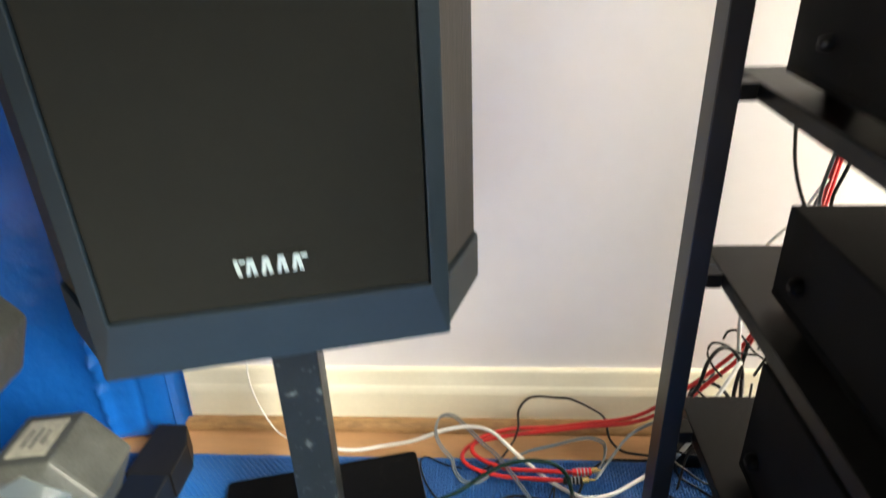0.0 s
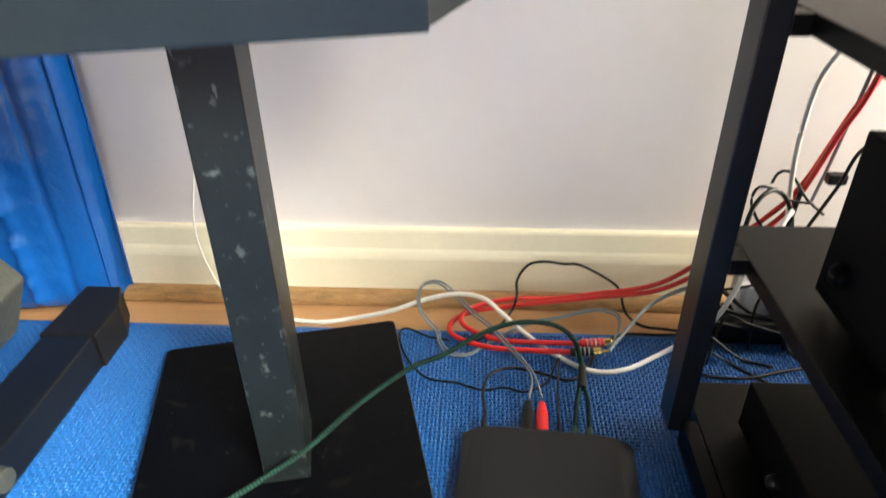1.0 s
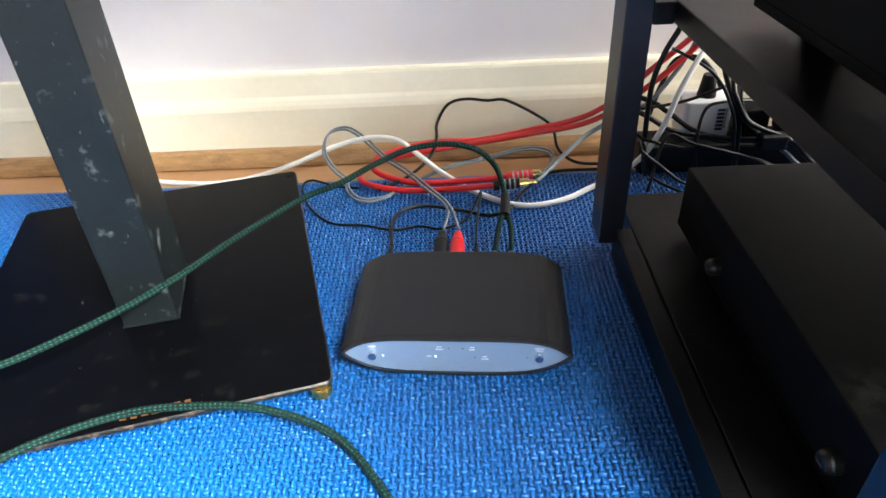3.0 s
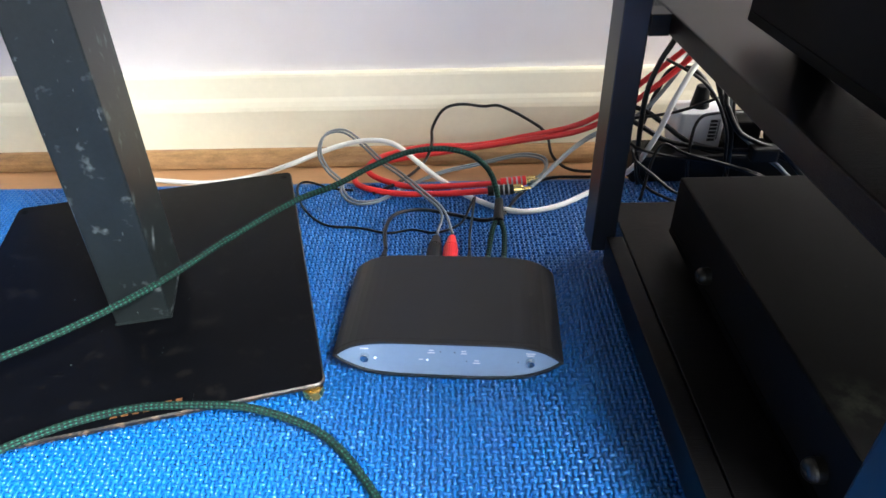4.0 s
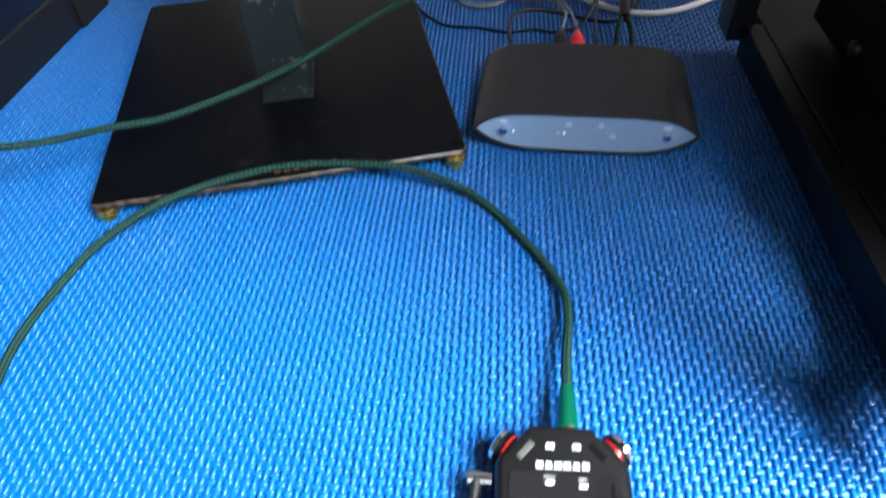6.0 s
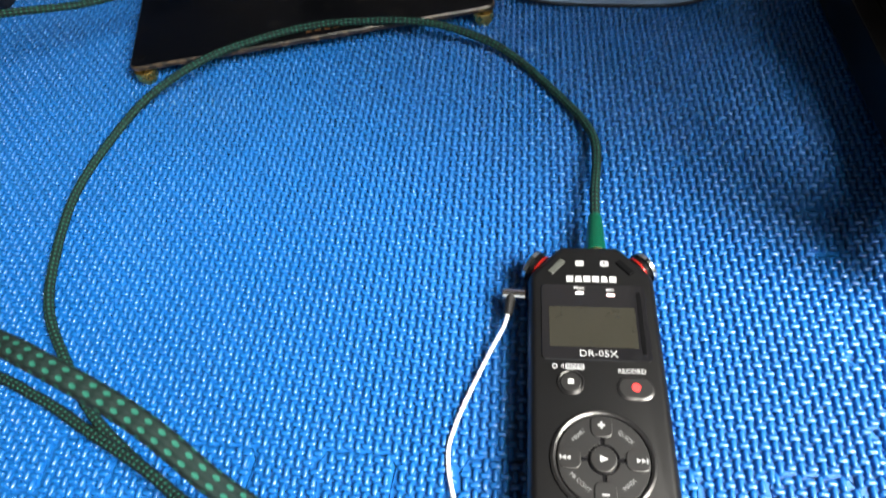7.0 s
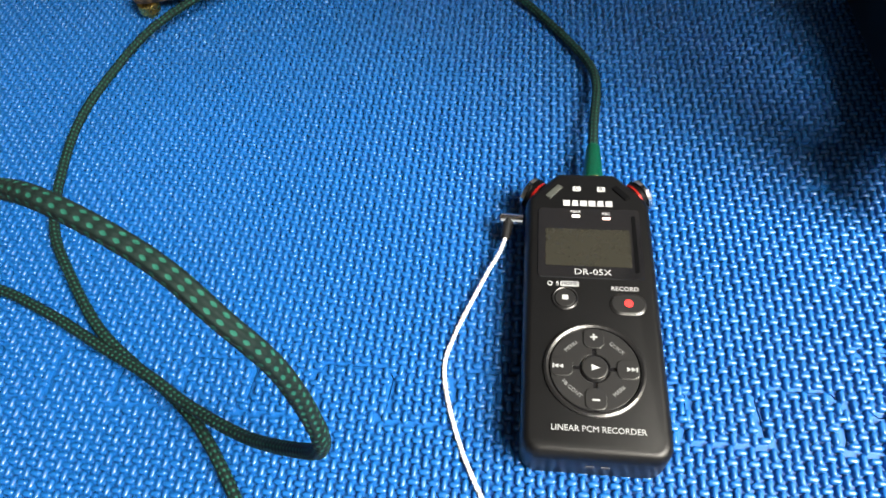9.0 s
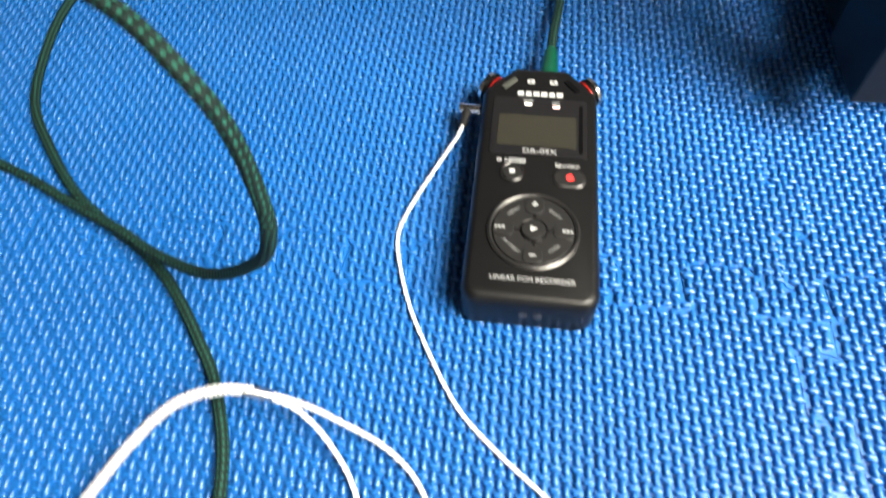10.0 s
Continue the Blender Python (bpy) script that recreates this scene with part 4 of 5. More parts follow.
cable_thing("thin_black_lead", [(-0.097, 0.268, 0.003), (-0.122, 0.274, 0.0028), (-0.150, 0.289, 0.0028), (-0.158, 0.275, 0.0028), (-0.144, 0.233, 0.0028), (-0.118, 0.201, 0.0028), (-0.084, 0.194, 0.0028), (-0.055, 0.184, 0.0028), (-0.031, 0.189, 0.003), (-0.009, 0.183, 0.003), (0.016, 0.198, 0.004), (0.030, 0.222, 0.018), (0.028, 0.200, 0.019), (0.0230, 0.155, 0.0187), (0.0215, 0.130, 0.0185)], 0.0013, WIREBLACK, "thin black lead curling over the mat to the box", sides=8)
cable_thing("power_lead", [(-0.0525, 0.132, 0.0185), (-0.0550, 0.166, 0.0185), (-0.047, 0.193, 0.018), (-0.023, 0.211, 0.012), (0.011, 0.213, 0.0040), (0.039, 0.203, 0.0034), (0.060, 0.216, 0.0034), (0.078, 0.250, 0.0034), (0.110, 0.285, 0.0034), (0.165, 0.288, 0.0034), (0.220, 0.285, 0.008)], 0.0019, WIREBLACK, "black power lead plugged in the box", sides=8)

# ---- braided green cable ----
green = thing("braided_interconnect", (0.052, 0.195, 0.028), "dark green braided audio cable with a split end", "audio cable")
cable_part("trunk", [(0.0525, 0.190, 0.026), (0.051, 0.203, 0.034), (0.044, 0.213, 0.052), (0.027, 0.214, 0.069), (0.0, 0.211, 0.078), (-0.032, 0.205, 0.078), (-0.063, 0.192, 0.072), (-0.097, 0.170, 0.064), (-0.131, 0.154, 0.058), (-0.176, 0.108, 0.052), (-0.211, 0.057, 0.050), (-0.239, 0.026, 0.048), (-0.270, -0.005, 0.048), (-0.302, -0.030, 0.048), (-0.338, -0.044, 0.049), (-0.375, -0.062, 0.050), (-0.425, -0.110, 0.070), (-0.440, -0.215, 0.105), (-0.385, -0.300, 0.125), (-0.301, -0.336, 0.140), (-0.231, -0.370, 0.157), (-0.197, -0.385, 0.168), (-0.170, -0.396, 0.177), (-0.143, -0.407, 0.172), (-0.127, -0.416, 0.162), (-0.119, -0.419, 0.146), (-0.1165, -0.421, 0.123), (-0.118, -0.422, 0.101), (-0.132, -0.415, 0.071), (-0.168, -0.400, 0.032), (-0.206, -0.382, 0.014), (-0.231, -0.368, 0.010), (-0.265, -0.352, 0.006), (-0.301, -0.335, 0.0045), (-0.345, -0.320, 0.0042), (-0.420, -0.310, 0.0042)], 0.0027, GREENBRAID, green, "green and black woven sleeve", 14, 0.003)
part("split_boot", rod((0.0525, 0.198, 0.029), (0.0500, 0.170, 0.0225), 0.0040, 0.0052, n=18, bevel=0.0008), RUBBER, green, "black heat-shrink where the cable splits")
for x, mid in ((0.0277, (0.0425, 0.152, 0.0205)), (0.0417, (0.0540, 0.152, 0.0205))):
    tail = BOX @ Vector((x, 0.122, 0.0187))
    cable_part("tail", [(0.0503 + (x - 0.035) * 0.3, 0.174, 0.0228), mid, tuple(tail)], 0.0024, GREENBRAID, green, "", 12, 0.003)
    plug = part("plug", rod(tail + Vector((0, 0.002, 0)), BOX @ Vector((x, 0.1065, 0.0186)), 0.0034, 0.0052, n=18, bevel=0.0006), PLUGGREEN, green, "green plug boot in the back of the box")
    part("collar", rod(BOX @ Vector((x, 0.1075, 0.0186)), BOX @ Vector((x, 0.1030, 0.0186)), 0.0054, n=18), GOLD, plug)

long_green = thing("braided_cable", (-0.0245, -0.236, 0.014), "dark green braided cable looped from the recorder over the mat", "audio cable")
cable_part("sleeve", [(-0.0250, -0.224, 0.0150), (-0.024, -0.205, 0.014), (-0.0205, -0.164, 0.010), (-0.026, -0.138, 0.007), (-0.045, -0.104, 0.005), (-0.069, -0.072, 0.006), (-0.093, -0.056, 0.011), (-0.134, -0.047, 0.0195), (-0.183, -0.045, 0.0200), (-0.216, -0.049, 0.0200), (-0.254, -0.064, 0.0200), (-0.288, -0.087, 0.0200), (-0.320, -0.114, 0.012), (-0.337, -0.145, 0.005), (-0.343, -0.195, 0.0042), (-0.335, -0.243, 0.0042), (-0.321, -0.283, 0.0042), (-0.297, -0.314, 0.0042), (-0.270, -0.342, 0.0042), (-0.243, -0.361, 0.0042), (-0.221, -0.374, 0.0045), (-0.200, -0.391, 0.0045), (-0.177, -0.418, 0.0042), (-0.160, -0.443, 0.0042), (-0.146, -0.484, 0.0042), (-0.142, -0.560, 0.0042), (-0.160, -0.640, 0.0042)], 0.0027, GREENBRAID, long_green, "green and black woven sleeve", 14, 0.003)
part("plug_boot", rod((-0.0250, -0.222, 0.0150), (-0.0262, -0.2475, 0.0160), 0.0036, 0.0056, n=22, bevel=0.0008), PLUGGREEN, long_green, "glossy green tapered plug boot")
part("collar", rod((-0.0262, -0.2472, 0.0160), (-0.0263, -0.2506, 0.0160), 0.0050, n=20), GOLD, long_green)

# ---- power strip and plugs behind the rack ----
strip = thing("power_strip", (0.32, 0.30, 0.0), "black mains power strip on the mat behind the rack", "power strip")
part("body", block(0.200, 0.520, 0.276, 0.3205, 0.0012, 0.032, 0.004), RUBBER, strip)
for x in (0.235, 0.29, 0.345, 0.40, 0.455):
    part("outlet", rod((x, 0.298, 0.0318), (x, 0.298, 0.0328), 0.017, n=24), CASEBLACK, strip)
adapt = thing("mains_adaptor", (0.272, 0.315, 0.033), "white mains adaptor with a dark cap in the power strip", "plug")
body = part("body", prism(rounded(0.246, 0.296, 0.292, 0.330, 0.006, 4), 0.0330, 0.0730, 0.002), WHITEPLASTIC, adapt)
for k in range(6):
    part("print_bar", block(0.2795, 0.2870, 0.2911, 0.2919, 0.0630 - k * 0.0042, 0.0658 - k * 0.0042), INK, body)
part("print_bar", block(0.2880, 0.2895, 0.2911, 0.2919, 0.044, 0.066), DIMPRINT, body)
part("cap", rod((0.272, 0.311, 0.0728), (0.272, 0.311, 0.096), 0.010, 0.0065, n=20, bevel=0.001), RUBBER, adapt, "black plug top")
plug_b = thing("mains_plug", (0.318, 0.30, 0.033), "square black mains plug in the power strip", "plug", "black mains plugs")
part("body", block(0.304, 0.332, 0.284, 0.318, 0.0330, 0.0660, 0.003), CASEBLACK, plug_b)
flex_clip = thing("flex_connector", (0.330, 0.262, 0.040), "black flex connector lying against the power strip", "plug")
part("shell", block(0.316, 0.344, 0.2585, 0.2745, 0.0315, 0.0475, 0.003), RUBBER, flex_clip)
copy_thing(plug_b, Matrix.Translation((0.365, 0.30, 0.033)))
tangle = [
    [(0.190, 0.310, 0.078), (0.211, 0.300, 0.074), (0.227, 0.288, 0.066), (0.254, 0.276, 0.049), (0.287, 0.272, 0.041), (0.321, 0.270, 0.038), (0.353, 0.270, 0.036), (0.42, 0.28, 0.06)],
    [(0.205, 0.262, 0.008), (0.201, 0.268, 0.035), (0.200, 0.270, 0.100), (0.208, 0.270, 0.135), (0.219, 0.272, 0.157), (0.232, 0.290, 0.180), (0.252, 0.305, 0.192), (0.272, 0.312, 0.182), (0.290, 0.318, 0.150), (0.300, 0.322, 0.100)],
    [(0.220, 0.330, 0.040), (0.233, 0.340, 0.075), (0.247, 0.345, 0.101), (0.269, 0.338, 0.103), (0.289, 0.335, 0.083), (0.300, 0.330, 0.062), (0.303, 0.325, 0.034)],
    [(0.190, 0.290, 0.070), (0.209, 0.284, 0.074), (0.243, 0.282, 0.081), (0.284, 0.284, 0.095), (0.316, 0.300, 0.094), (0.350, 0.330, 0.080)],
    [(0.256, 0.262, 0.004), (0.252, 0.265, 0.052), (0.259, 0.272, 0.076), (0.281, 0.281, 0.078), (0.318, 0.300, 0.070)],
    [(0.298, 0.266, 0.004), (0.294, 0.272, 0.061), (0.281, 0.280, 0.093), (0.279, 0.300, 0.118), (0.300, 0.335, 0.180)],
    [(0.200, 0.235, 0.0035), (0.221, 0.264, 0.050), (0.250, 0.262, 0.042), (0.318, 0.260, 0.022), (0.347, 0.258, 0.010), (0.400, 0.245, 0.0035)],
    [(0.195, 0.252, 0.051), (0.203, 0.248, 0.018), (0.231, 0.236, 0.0035), (0.262, 0.205, 0.0035)],
    [(0.180, 0.230, 0.0035), (0.200, 0.216, 0.0035), (0.240, 0.215, 0.0035), (0.275, 0.225, 0.0035), (0.330, 0.240, 0.0035)],
    [(0.268, 0.322, 0.130), (0.252, 0.322, 0.150), (0.242, 0.322, 0.172), (0.247, 0.322, 0.188), (0.266, 0.322, 0.184), (0.284, 0.322, 0.172), (0.310, 0.322, 0.168)],
    [(0.180, 0.280, 0.080), (0.205, 0.272, 0.067), (0.228, 0.272, 0.053), (0.260, 0.271, 0.046), (0.299, 0.270, 0.041), (0.334, 0.270, 0.038), (0.380, 0.268, 0.022), (0.420, 0.262, 0.006)],
    [(0.290, 0.310, 0.135), (0.282, 0.275, 0.098), (0.288, 0.270, 0.081), (0.301, 0.269, 0.062), (0.321, 0.268, 0.051), (0.350, 0.266, 0.039), (0.384, 0.262, 0.010), (0.43, 0.255, 0.0035)],
    [(0.225, 0.300, 0.128), (0.241, 0.272, 0.124), (0.256, 0.268, 0.114), (0.269, 0.266, 0.099), (0.279, 0.266, 0.081), (0.288, 0.266, 0.059), (0.295, 0.262, 0.016), (0.310, 0.240, 0.0035)],
    [(0.190, 0.264, 0.055), (0.201, 0.262, 0.048), (0.236, 0.262, 0.039), (0.272, 0.262, 0.033), (0.313, 0.260, 0.022), (0.360, 0.250, 0.0035)],
    [(0.310, 0.320, 0.120), (0.296, 0.285, 0.089), (0.299, 0.280, 0.071), (0.312, 0.276, 0.053), (0.338, 0.272, 0.038), (0.380, 0.270, 0.030)],
    [(0.190, 0.255, 0.052), (0.195, 0.250, 0.041), (0.210, 0.248, 0.029), (0.241, 0.245, 0.006), (0.275, 0.235, 0.0035)],
    [(0.262, 0.328, 0.190), (0.266, 0.328, 0.202), (0.276, 0.328, 0.205), (0.288, 0.328, 0.193), (0.306, 0.328, 0.170), (0.330, 0.330, 0.150)],
]
for k, pts in enumerate(tangle):
    cable_thing("black_flex", pts, 0.0028 if k in (0, 1, 2, 5, 10, 11) else 0.0017, WIREBLACK, "black mains flex tangled behind the rack", group="tangled black flexes", sides=8)
cable_thing("grey_flex", [(0.299, 0.300, 0.090), (0.301, 0.288, 0.063), (0.319, 0.273, 0.046), (0.347, 0.265, 0.026), (0.370, 0.258, 0.010), (0.42, 0.25, 0.004)], 0.0024, WIREGREY, "shiny grey flex drooping behind the rack", sides=8)
for k, (pts, mat_) in enumerate((
    ([(0.236, 0.230, 0.600), (0.237, 0.205, 0.528), (0.244, 0.200, 0.485), (0.259, 0.190, 0.445), (0.270, 0.150, 0.425)], WIREBLACK),
    ([(0.300, 0.220, 0.560), (0.281, 0.205, 0.502), (0.275, 0.200, 0.447), (0.280, 0.160, 0.425)], WIREGREY),
    ([(0.315, 0.220, 0.550), (0.297, 0.205, 0.490), (0.287, 0.200, 0.445), (0.292, 0.160, 0.425)], WIREBLACK),
    ([(0.320, 0.345, 0.160), (0.327, 0.345, 0.205), (0.335, 0.345, 0.270), (0.350, 0.345, 0.400)], WIREGREY),
    ([(0.300, 0.300, 0.150), (0.318, 0.300, 0.200), (0.322, 0.280, 0.255), (0.330, 0.200, 0.300), (0.335, 0.080, 0.310), (0.336, 0.059, 0.310)], WIREBLACK),
)):
    cable_thing("hanging_lead", pts, 0.0020, mat_, "lead hanging behind the hi-fi shelves", group="leads behind the shelves", sides=8)
lead_plug = thing("inline_connector", (0.325, 0.325, 0.20), "black inline connector hanging behind the rack", "plug")
part("shell", block(0.318, 0.338, 0.319, 0.331, 0.192, 0.204, 0.002), RUBBER, lead_plug)

# ---- handheld recorder ----
REC = Matrix.Translation((-0.0305, -0.3225, 0.0))


def R(x, y, z):
    return tuple(REC @ Vector((x, y, z)))


def recorder_shell(outline, z0, z1):
    """The body as rings drawn in towards the top and foot, so that its edges are softly rounded."""
    bm = bmesh.new()
    rings = []
    n = len(outline)
    steps = [(0.0022, z0), (0.0006, z0 + 0.0009), (0.0, z0 + 0.0025), (0.0, z1 - 0.0052)]
    steps += [(0.0040 * (1 - math.cos(radians(a))), z1 - 0.0052 + 0.0052 * math.sin(radians(a))) for a in (15, 30, 45, 60, 75, 90)]
    for d, z in steps:
        rings.append([bm.verts.new(R(x, y, z)) for x, y in shrink(outline, d)])
    for a, b in zip(rings, rings[1:]):
        for k in range(n):
            bm.faces.new((a[k], a[(k + 1) % n], b[(k + 1) % n], b[k]))
    bm.faces.new(rings[-1])
    bm.faces.new(rings[0][::-1])
    bmesh.ops.recalc_face_normals(bm, faces=bm.faces)
    return bm


def build_recorder():
    rc = thing("audio_recorder", R(0, 0, 0), "black handheld audio recorder with a lit display on the mat", "audio recorder")
    W, Y0, Y1, Z = 0.0302, -0.0735, 0.0735, 0.0252
    outline = []
    for cx, cy, a0 in ((-W + 0.008, Y0 + 0.008, 180), (W - 0.008, Y0 + 0.008, 270)):
        outline += [(cx + 0.008 * math.cos(radians(a0 + 15 * i)), cy + 0.008 * math.sin(radians(a0 + 15 * i))) for i in range(7)]
    outline += [(W, Y1 - 0.020), (W - 0.0012, Y1 - 0.0165), (0.0165, Y1 - 0.0022), (0.0140, Y1), (-0.0140, Y1), (-0.0165, Y1 - 0.0022), (-W + 0.0012, Y1 - 0.0165), (-W, Y1 - 0.020)]
    part("body", recorder_shell(outline, 0.0012, Z), RECBLACK, rc, "satin black plastic body with rounded corners", True)
    win = part("display_window", prism(rounded(-0.0243, 0.0247, 0.0085, 0.0492, 0.0022, 4), Z - 0.001, Z + 0.0005, 0.0004, REC, 1), GLOSSBLACK, rc, "glossy black display window")
    part("lcd", prism(rounded(-0.0205, 0.0190, 0.0150, 0.0362, 0.0006, 2), Z + 0.0005, Z + 0.0007, 0, REC), LCD, win, "grey-green display panel")
    part("side_slot", prism(rounded(0.0203, 0.0222, 0.012, 0.045, 0.0008, 2), Z + 0.0005, Z + 0.0007, 0, REC), CASEBLACK, win)
    T = Z + 0.00015
    # maker's name as plain strokes
    for k in range(6):
        x = -0.0119 + k * 0.0041
        lean = (0.0, 0.0004, 0.0, 0.0, 0.0004, 0.0)[k]
        part("name_stroke", prism([(x, 0.0507), (x + 0.0033, 0.0507), (x + 0.0033 - lean, 0.0541), (x + lean, 0.0541)], T, T + 0.0002, 0, REC), PRINT, rc)
    for x, c in ((-0.0052, "L"), (0.0068, "R")):
        tag = part("channel_tag", prism(rounded(x - 0.0020, x + 0.0020, 0.0602, 0.0632, 0.0005, 2), T, T + 0.0002, 0, REC), PRINT, rc)
        lettering("letter", c, 0.0028, R(x, 0.0617, T + 0.00028), tag, INK, bold=0.00004)
    D = Z + 0.00062
    lettering("legend", "PEAK", 0.0023, R(-0.0060, 0.0467, D), win, PRINT)
    lettering("legend", "REC", 0.0023, R(0.0085, 0.0459, D), win, PRINT)
    for x, y, col, glow in ((-0.0060, 0.0440, (0.9, 0.9, 0.9), (1.0, 0.98, 0.95)), (0.0085, 0.0430, (0.9, 0.7, 0.7), (1.0, 0.45, 0.38))):
        lm = Mat("recorder_lamp", col, 0.4)
        lm.set("Emission Color", (*glow, 1)).set("Emission Strength", 1.2)
        part("lamp", prism(rounded(x - 0.0019, x + 0.0019, y - 0.0007, y + 0.0007, 0.0004, 2), Z + 0.0004, Z + 0.0008, 0, REC), lm.m, win, "small lit lamp bar")
    lettering("legend", "DR-05X", 0.0046, R(0.0010, 0.0117, D), win, DIMPRINT, squeeze=1.1)
    # stop and record keys
    stop = part("stop_key", rod(R(-0.0117, -0.0025, Z - 0.001), R(-0.0117, -0.0025, Z + 0.0010), 0.0050, 0.0046, n=28, bevel=0.0004), KEYBLACK, rc, "round black stop key")
    part("key_rim", ring_mesh(R(-0.0117, -0.0025, Z + 0.0001), 0.0050, 0.0058, 0.0009), BEZEL, rc)
    part("stop_mark", block(-0.0130, -0.0104, -0.0035, -0.0012, Z + 0.0010, Z + 0.0012, 0, REC), PRINT, stop)
    oval = rounded(0.0085, 0.0232, -0.0090, 0.0005, 0.0047, 8)
    rec = part("record_key", prism(oval, Z - 0.001, Z + 0.0010, 0.0005, REC, 2), KEYBLACK, rc, "oval black record key with a red dot")
    part("key_rim", prism_ring(rounded(0.0078, 0.0239, -0.0097, 0.0012, 0.0053, 8), rounded(0.0085, 0.0232, -0.0090, 0.0005, 0.0047, 8), Z - 0.0002, Z + 0.0007), BEZEL, rc)
    part("record_dot", rod(R(0.0160, -0.0042, Z + 0.0009), R(0.0160, -0.0042, Z + 0.0013), 0.0019, n=20), REDDOT, rec)
    lettering("legend", "RECORD", 0.0031, R(0.0150, 0.0037, T), rc, PRINT)
    lettering("legend", "/I", 0.0031, R(-0.0152, 0.0052, T), rc, PRINT)
    part("power_mark", ring_mesh(R(-0.0185, 0.0052, T), 0.0008, 0.0012, 0.0002), PRINT, rc)
    home = part("home_tag", prism(rounded(-0.0138, -0.0055, 0.0039, 0.0066, 0.0006, 2), T, T + 0.0002, 0, REC), DIMPRINT, rc)
    lettering("legend", "HOME", 0.0025, R(-0.00965, 0.00525, T + 0.00028), home, INK, bold=0.00003)
    # ring of keys
    cx, cy = 0.0000, -0.0362
    c3 = lambda z: R(cx, cy, z)
    part("key_ring_bezel", ring_mesh(c3(Z - 0.0002), 0.0192, 0.0212, 0.0016), BEZEL, rc, "glossy black bezel round the keys")
    part("key_ring_floor", rod(c3(Z - 0.0008), c3(Z + 0.0002), 0.0193, n=48), GLOSSBLACK, rc)
    for q in range(4):
        seg = []
        a0, a1 = 90 * q + 3, 90 * q + 87
        seg += [(cx + 0.0186 * math.cos(radians(a0 + (a1 - a0) * i / 14)), cy + 0.0186 * math.sin(radians(a0 + (a1 - a0) * i / 14))) for i in range(15)]
        seg += [(cx + 0.0064 * math.cos(radians(a1 - 4 - (a1 - a0 - 8) * i / 8)), cy + 0.0064 * math.sin(radians(a1 - 4 - (a1 - a0 - 8) * i / 8))) for i in range(9)]
        part("corner_key", prism(seg, Z, Z + 0.0010, 0.0003, REC, 1), KEYBLACK, rc)
    for dx, dy, glyph in ((0, 1, "+"), (0, -1, "-"), (-1, 0, "<"), (1, 0, ">")):
        if dx:
            shape = rounded(min(dx * 0.0090, dx * 0.0184) + cx, max(dx * 0.0090, dx * 0.0184) + cx, cy - 0.0044, cy + 0.0044, 0.0030, 5)
        else:
            shape = rounded(cx - 0.0044, cx + 0.0044, min(dy * 0.0090, dy * 0.0184) + cy, max(dy * 0.0090, dy * 0.0184) + cy, 0.0030, 5)
        key = part("arrow_key", prism(shape, Z + 0.0004, Z + 0.0016, 0.0004, REC, 2), KEYBLACK, rc, "raised rounded key")
        gx, gy, gz = cx + dx * 0.0142, cy + dy * 0.0142, Z + 0.0017
        if glyph in "+-":
            part("glyph", block(gx - 0.0015, gx + 0.0015, gy - 0.0004, gy + 0.0004, gz - 0.0001, gz + 0.0001, 0, REC), DIMPRINT, key)
            if glyph == "+":
                part("glyph", block(gx - 0.0004, gx + 0.0004, gy - 0.0015, gy + 0.0015, gz - 0.0001, gz + 0.00015, 0, REC), DIMPRINT, key)
        else:
            for s in (-0.0002, 0.0017):
                tri = [(gx + dx * (s + 0.0008), gy), (gx + dx * (s - 0.0009), gy + 0.0010), (gx + dx * (s - 0.0009), gy - 0.0010)]
                part("glyph", prism(tri, gz - 0.0001, gz + 0.0001, 0, REC), DIMPRINT, key)
            part("glyph", block(gx + dx * 0.0030 - 0.0003, gx + dx * 0.0030 + 0.0003, gy - 0.0010, gy + 0.0010, gz - 0.0001, gz + 0.0001, 0, REC), DIMPRINT, key)
    play = part("play_key", rod(c3(Z), c3(Z + 0.0018), 0.0057, 0.0053, n=32, bevel=0.0004), KEYBLACK, rc, "round black play key")
    part("glyph", prism([(cx + 0.0019, cy), (cx - 0.0014, cy + 0.0014), (cx - 0.0014, cy - 0.0014)], Z + 0.0018, Z + 0.0020, 0, REC), PRINT, play)
    for word, ax, ay, turn in (("MENU", -1, 1, 42), ("QUICK", 1, 1, -42), ("PB CONT", -1, -1, -42), ("MARK", 1, -1, 42)):
        lettering("legend", word, 0.0024, R(cx + ax * 0.0096, cy + ay * 0.0096, Z + 0.0011), rc, FAINTPRINT, turn)
    lettering("legend", "LINEAR PCM RECORDER", 0.0035, R(0.0006, -0.0622, T), rc, DIMPRINT, squeeze=0.98)
    # strap holes in the foot
    for x in (-0.002, 0.0042):
        part("strap_hole", block(x - 0.0017, x + 0.0017, Y0 - 0.0002, Y0 + 0.001, 0.0120, 0.0145, 0.0002, REC), INK, rc)
    # microphones: angled capsules with red rings and chrome rims
    for s in (-1, 1):
        at = Vector(R(s * 0.0240, 0.0640, 0.0150))
        way = Vector((s * 0.80, 0.60, 0.0)).normalized()
        mic = part("microphone", rod(at - way * 0.004, at + way * 0.0035, 0.0078, n=28, bevel=0.0006), CASEBLACK, rc, "angled microphone with a red ring")
        part("red_band", ring_along(at - way * 0.0005, way, 0.0070, 0.0082, 0.0016), REDRING, mic, "red band")
        part("rim", ring_along(at + way * 0.0035, way, 0.0062, 0.0086, 0.0030), CHROME, mic, "chrome rim")
        part("mesh", rod(at + way * 0.0030, at + way * 0.0052, 0.0064, 0.0045, n=24), CASEBLACK, mic)
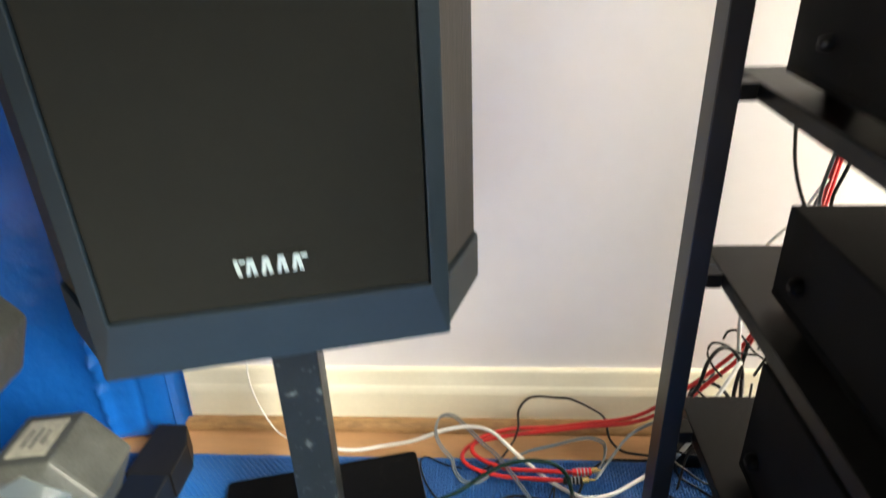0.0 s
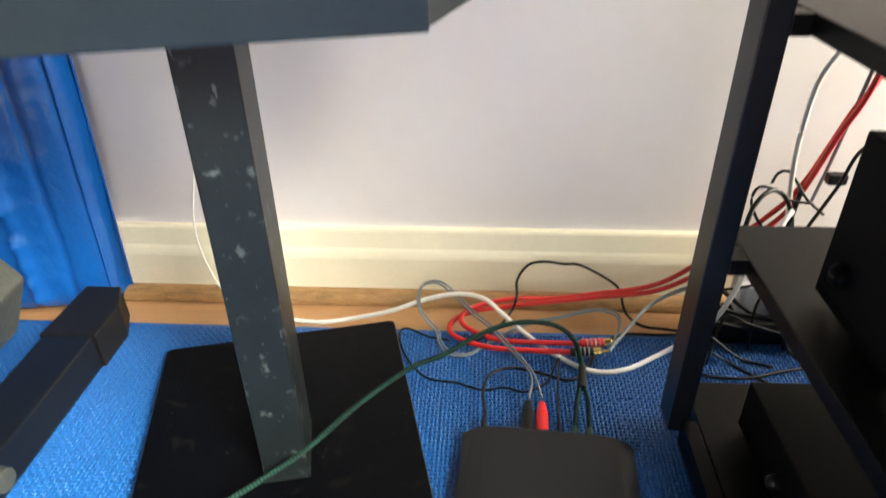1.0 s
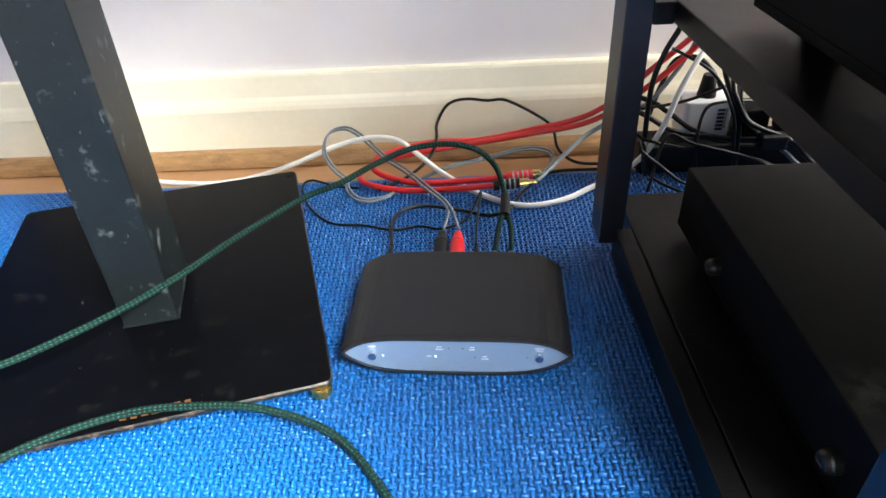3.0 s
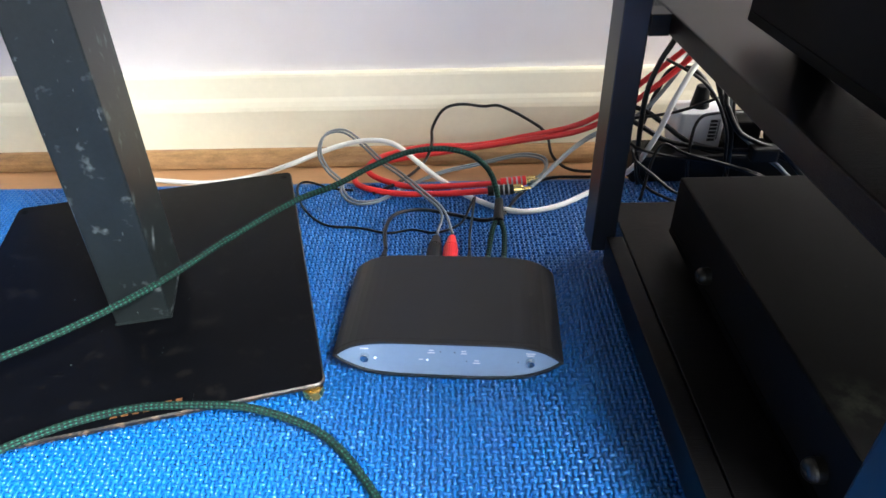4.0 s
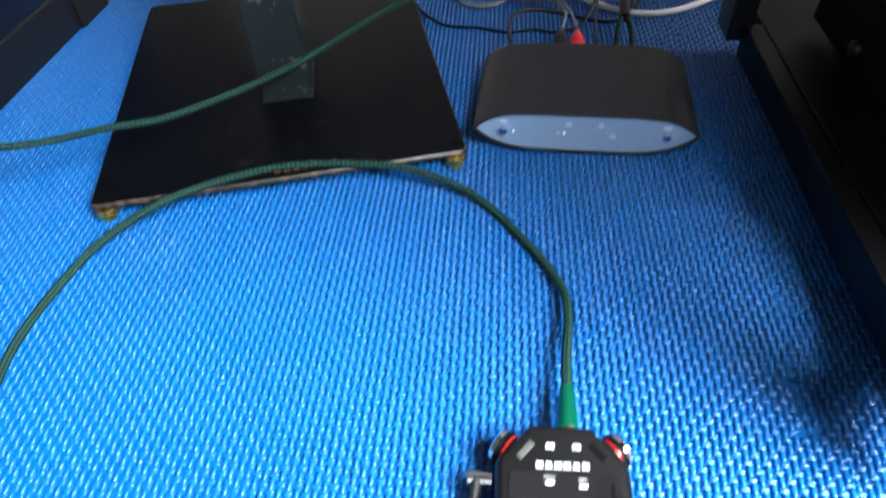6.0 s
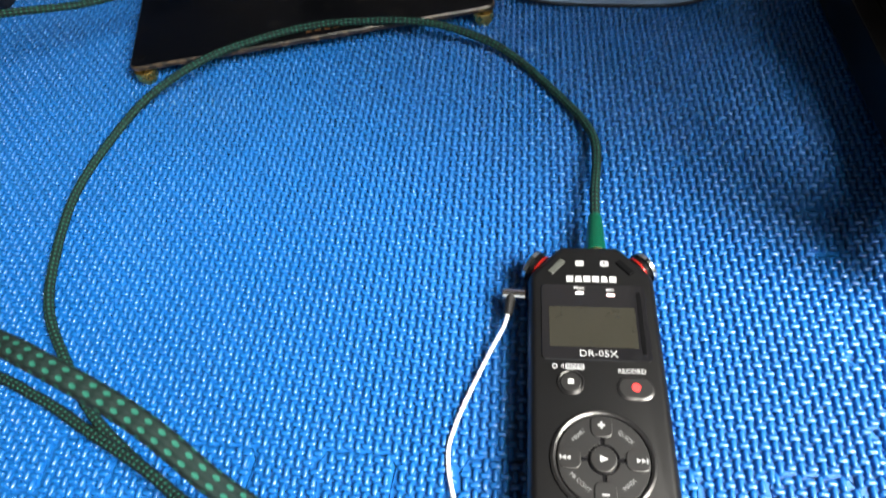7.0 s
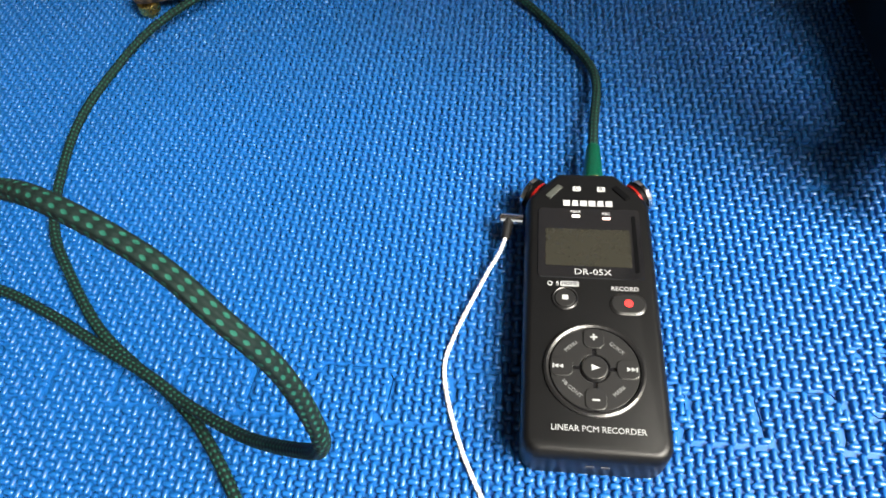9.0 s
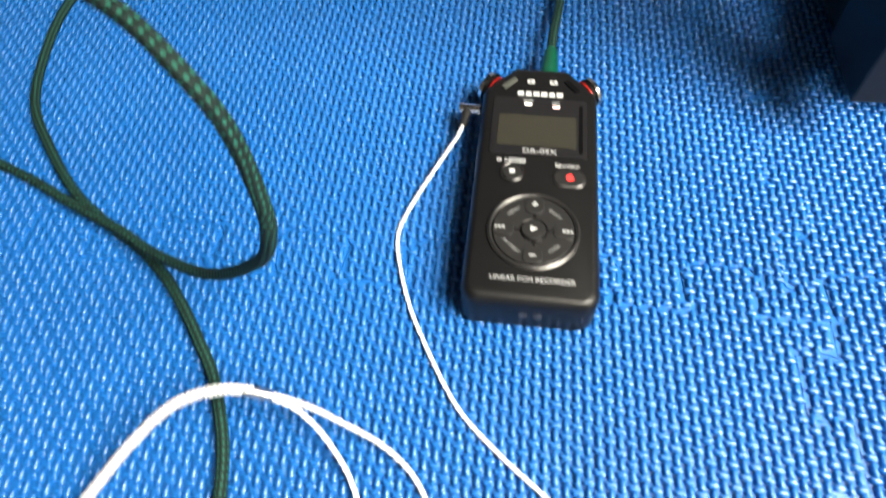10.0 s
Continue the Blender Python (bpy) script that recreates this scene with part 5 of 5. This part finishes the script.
        bar = Matrix.Translation(R(s * 0.0165, 0.0595, Z - 0.0004)) @ Matrix.Rotation(radians(s * 40 - 90 if s > 0 else 50), 4, "Z")
        part("guard", block(-0.0050, 0.0050, -0.0016, 0.0016, 0.0, 0.0013, 0.0005, bar), IRON if s < 0 else CASEBLACK, rc, "bevelled guard bar by the microphone")


def prism_ring(outer, inner, z0, z1):
    """A low wall between two outlines of as many points."""
    bm = bmesh.new()
    loops = [[bm.verts.new(R(x, y, z)) for x, y in line] for line, z in ((outer, z0), (outer, z0 + (z1 - z0) * 0.6), (inner, z1), (inner, z0))]
    n = len(outer)
    for a, b in zip(loops, loops[1:] + loops[:1]):
        for k in range(n):
            bm.faces.new((a[k], a[(k + 1) % n], b[(k + 1) % n], b[k]))
    bmesh.ops.recalc_face_normals(bm, faces=bm.faces)
    return bm


def ring_mesh(at, r0, r1, h, n=40):
    return ring_along(Vector(at), Vector((0, 0, 1)), r0, r1, h, n)


def ring_along(at, way, r0, r1, h, n=32):
    bm = bmesh.new()
    turn = way.to_track_quat("Z", "Y")
    loops = []
    for r, z in ((r0, 0), (r1, 0), (r1, h * 0.7), ((r0 + r1) / 2, h), (r0, h * 0.7)):
        loops.append([bm.verts.new(at + turn @ Vector((r * math.cos(2 * math.pi * k / n), r * math.sin(2 * math.pi * k / n), z))) for k in range(n)])
    for a, b in zip(loops, loops[1:] + loops[:1]):
        for k in range(n):
            bm.faces.new((a[k], a[(k + 1) % n], b[(k + 1) % n], b[k]))
    bmesh.ops.recalc_face_normals(bm, faces=bm.faces)
    return bm


build_recorder()

ear = thing("earphone_lead", (-0.066, -0.272, 0.013), "thin white lead with an angled chrome jack plug", "audio cable")
part("jack", rod((-0.0735, -0.2715, 0.0130), (-0.0615, -0.2722, 0.0130), 0.0030, n=18, bevel=0.0005), CHROME, ear, "chrome jack body in the recorder's side")
part("elbow", rod((-0.0690, -0.2722, 0.0130), (-0.0705, -0.2830, 0.0115), 0.0029, 0.0022, n=16, bevel=0.0005), RUBBER, ear, "short black strain relief")
cable_part("wire", [(-0.0702, -0.2815, 0.0118), (-0.0725, -0.289, 0.0095), (-0.080, -0.304, 0.006), (-0.093, -0.336, 0.0023), (-0.0955, -0.356, 0.0022), (-0.086, -0.387, 0.0022), (-0.072, -0.414, 0.0022), (-0.057, -0.437, 0.0022), (-0.039, -0.454, 0.0022), (-0.018, -0.470, 0.0022), (0.02, -0.500, 0.0022), (0.05, -0.56, 0.0022)], 0.0011, WHITEBRAID, ear, "", 8)

yy = thing("white_split_lead", (-0.14, -0.448, 0.028), "white braided lead that splits into two thin wires", "audio cable")
cable_part("trunk", [(-0.230, -0.560, 0.0035), (-0.205, -0.505, 0.0035), (-0.181, -0.472, 0.020), (-0.164, -0.457, 0.030), (-0.148, -0.450, 0.031), (-0.136, -0.448, 0.028)], 0.0023, WHITEBRAID, yy, "", 12, 0.003)
part("splitter", rod((-0.140, -0.4485, 0.0290), (-0.129, -0.4482, 0.0245), 0.0025, n=16, bevel=0.0004), CHROME, yy, "small metal splitter sleeve")
cable_part("branch", [(-0.130, -0.4490, 0.025), (-0.121, -0.450, 0.020), (-0.107, -0.459, 0.010), (-0.092, -0.479, 0.0025), (-0.080, -0.52, 0.0022), (-0.085, -0.58, 0.0022)], 0.0012, WHITEBRAID, yy, "", 8)
cable_part("branch", [(-0.130, -0.4475, 0.025), (-0.118, -0.4480, 0.019), (-0.104, -0.4510, 0.012), (-0.082, -0.459, 0.005), (-0.065, -0.476, 0.0025), (-0.045, -0.52, 0.0022), (-0.04, -0.58, 0.0022)], 0.0012, WHITEBRAID, yy, "", 8)
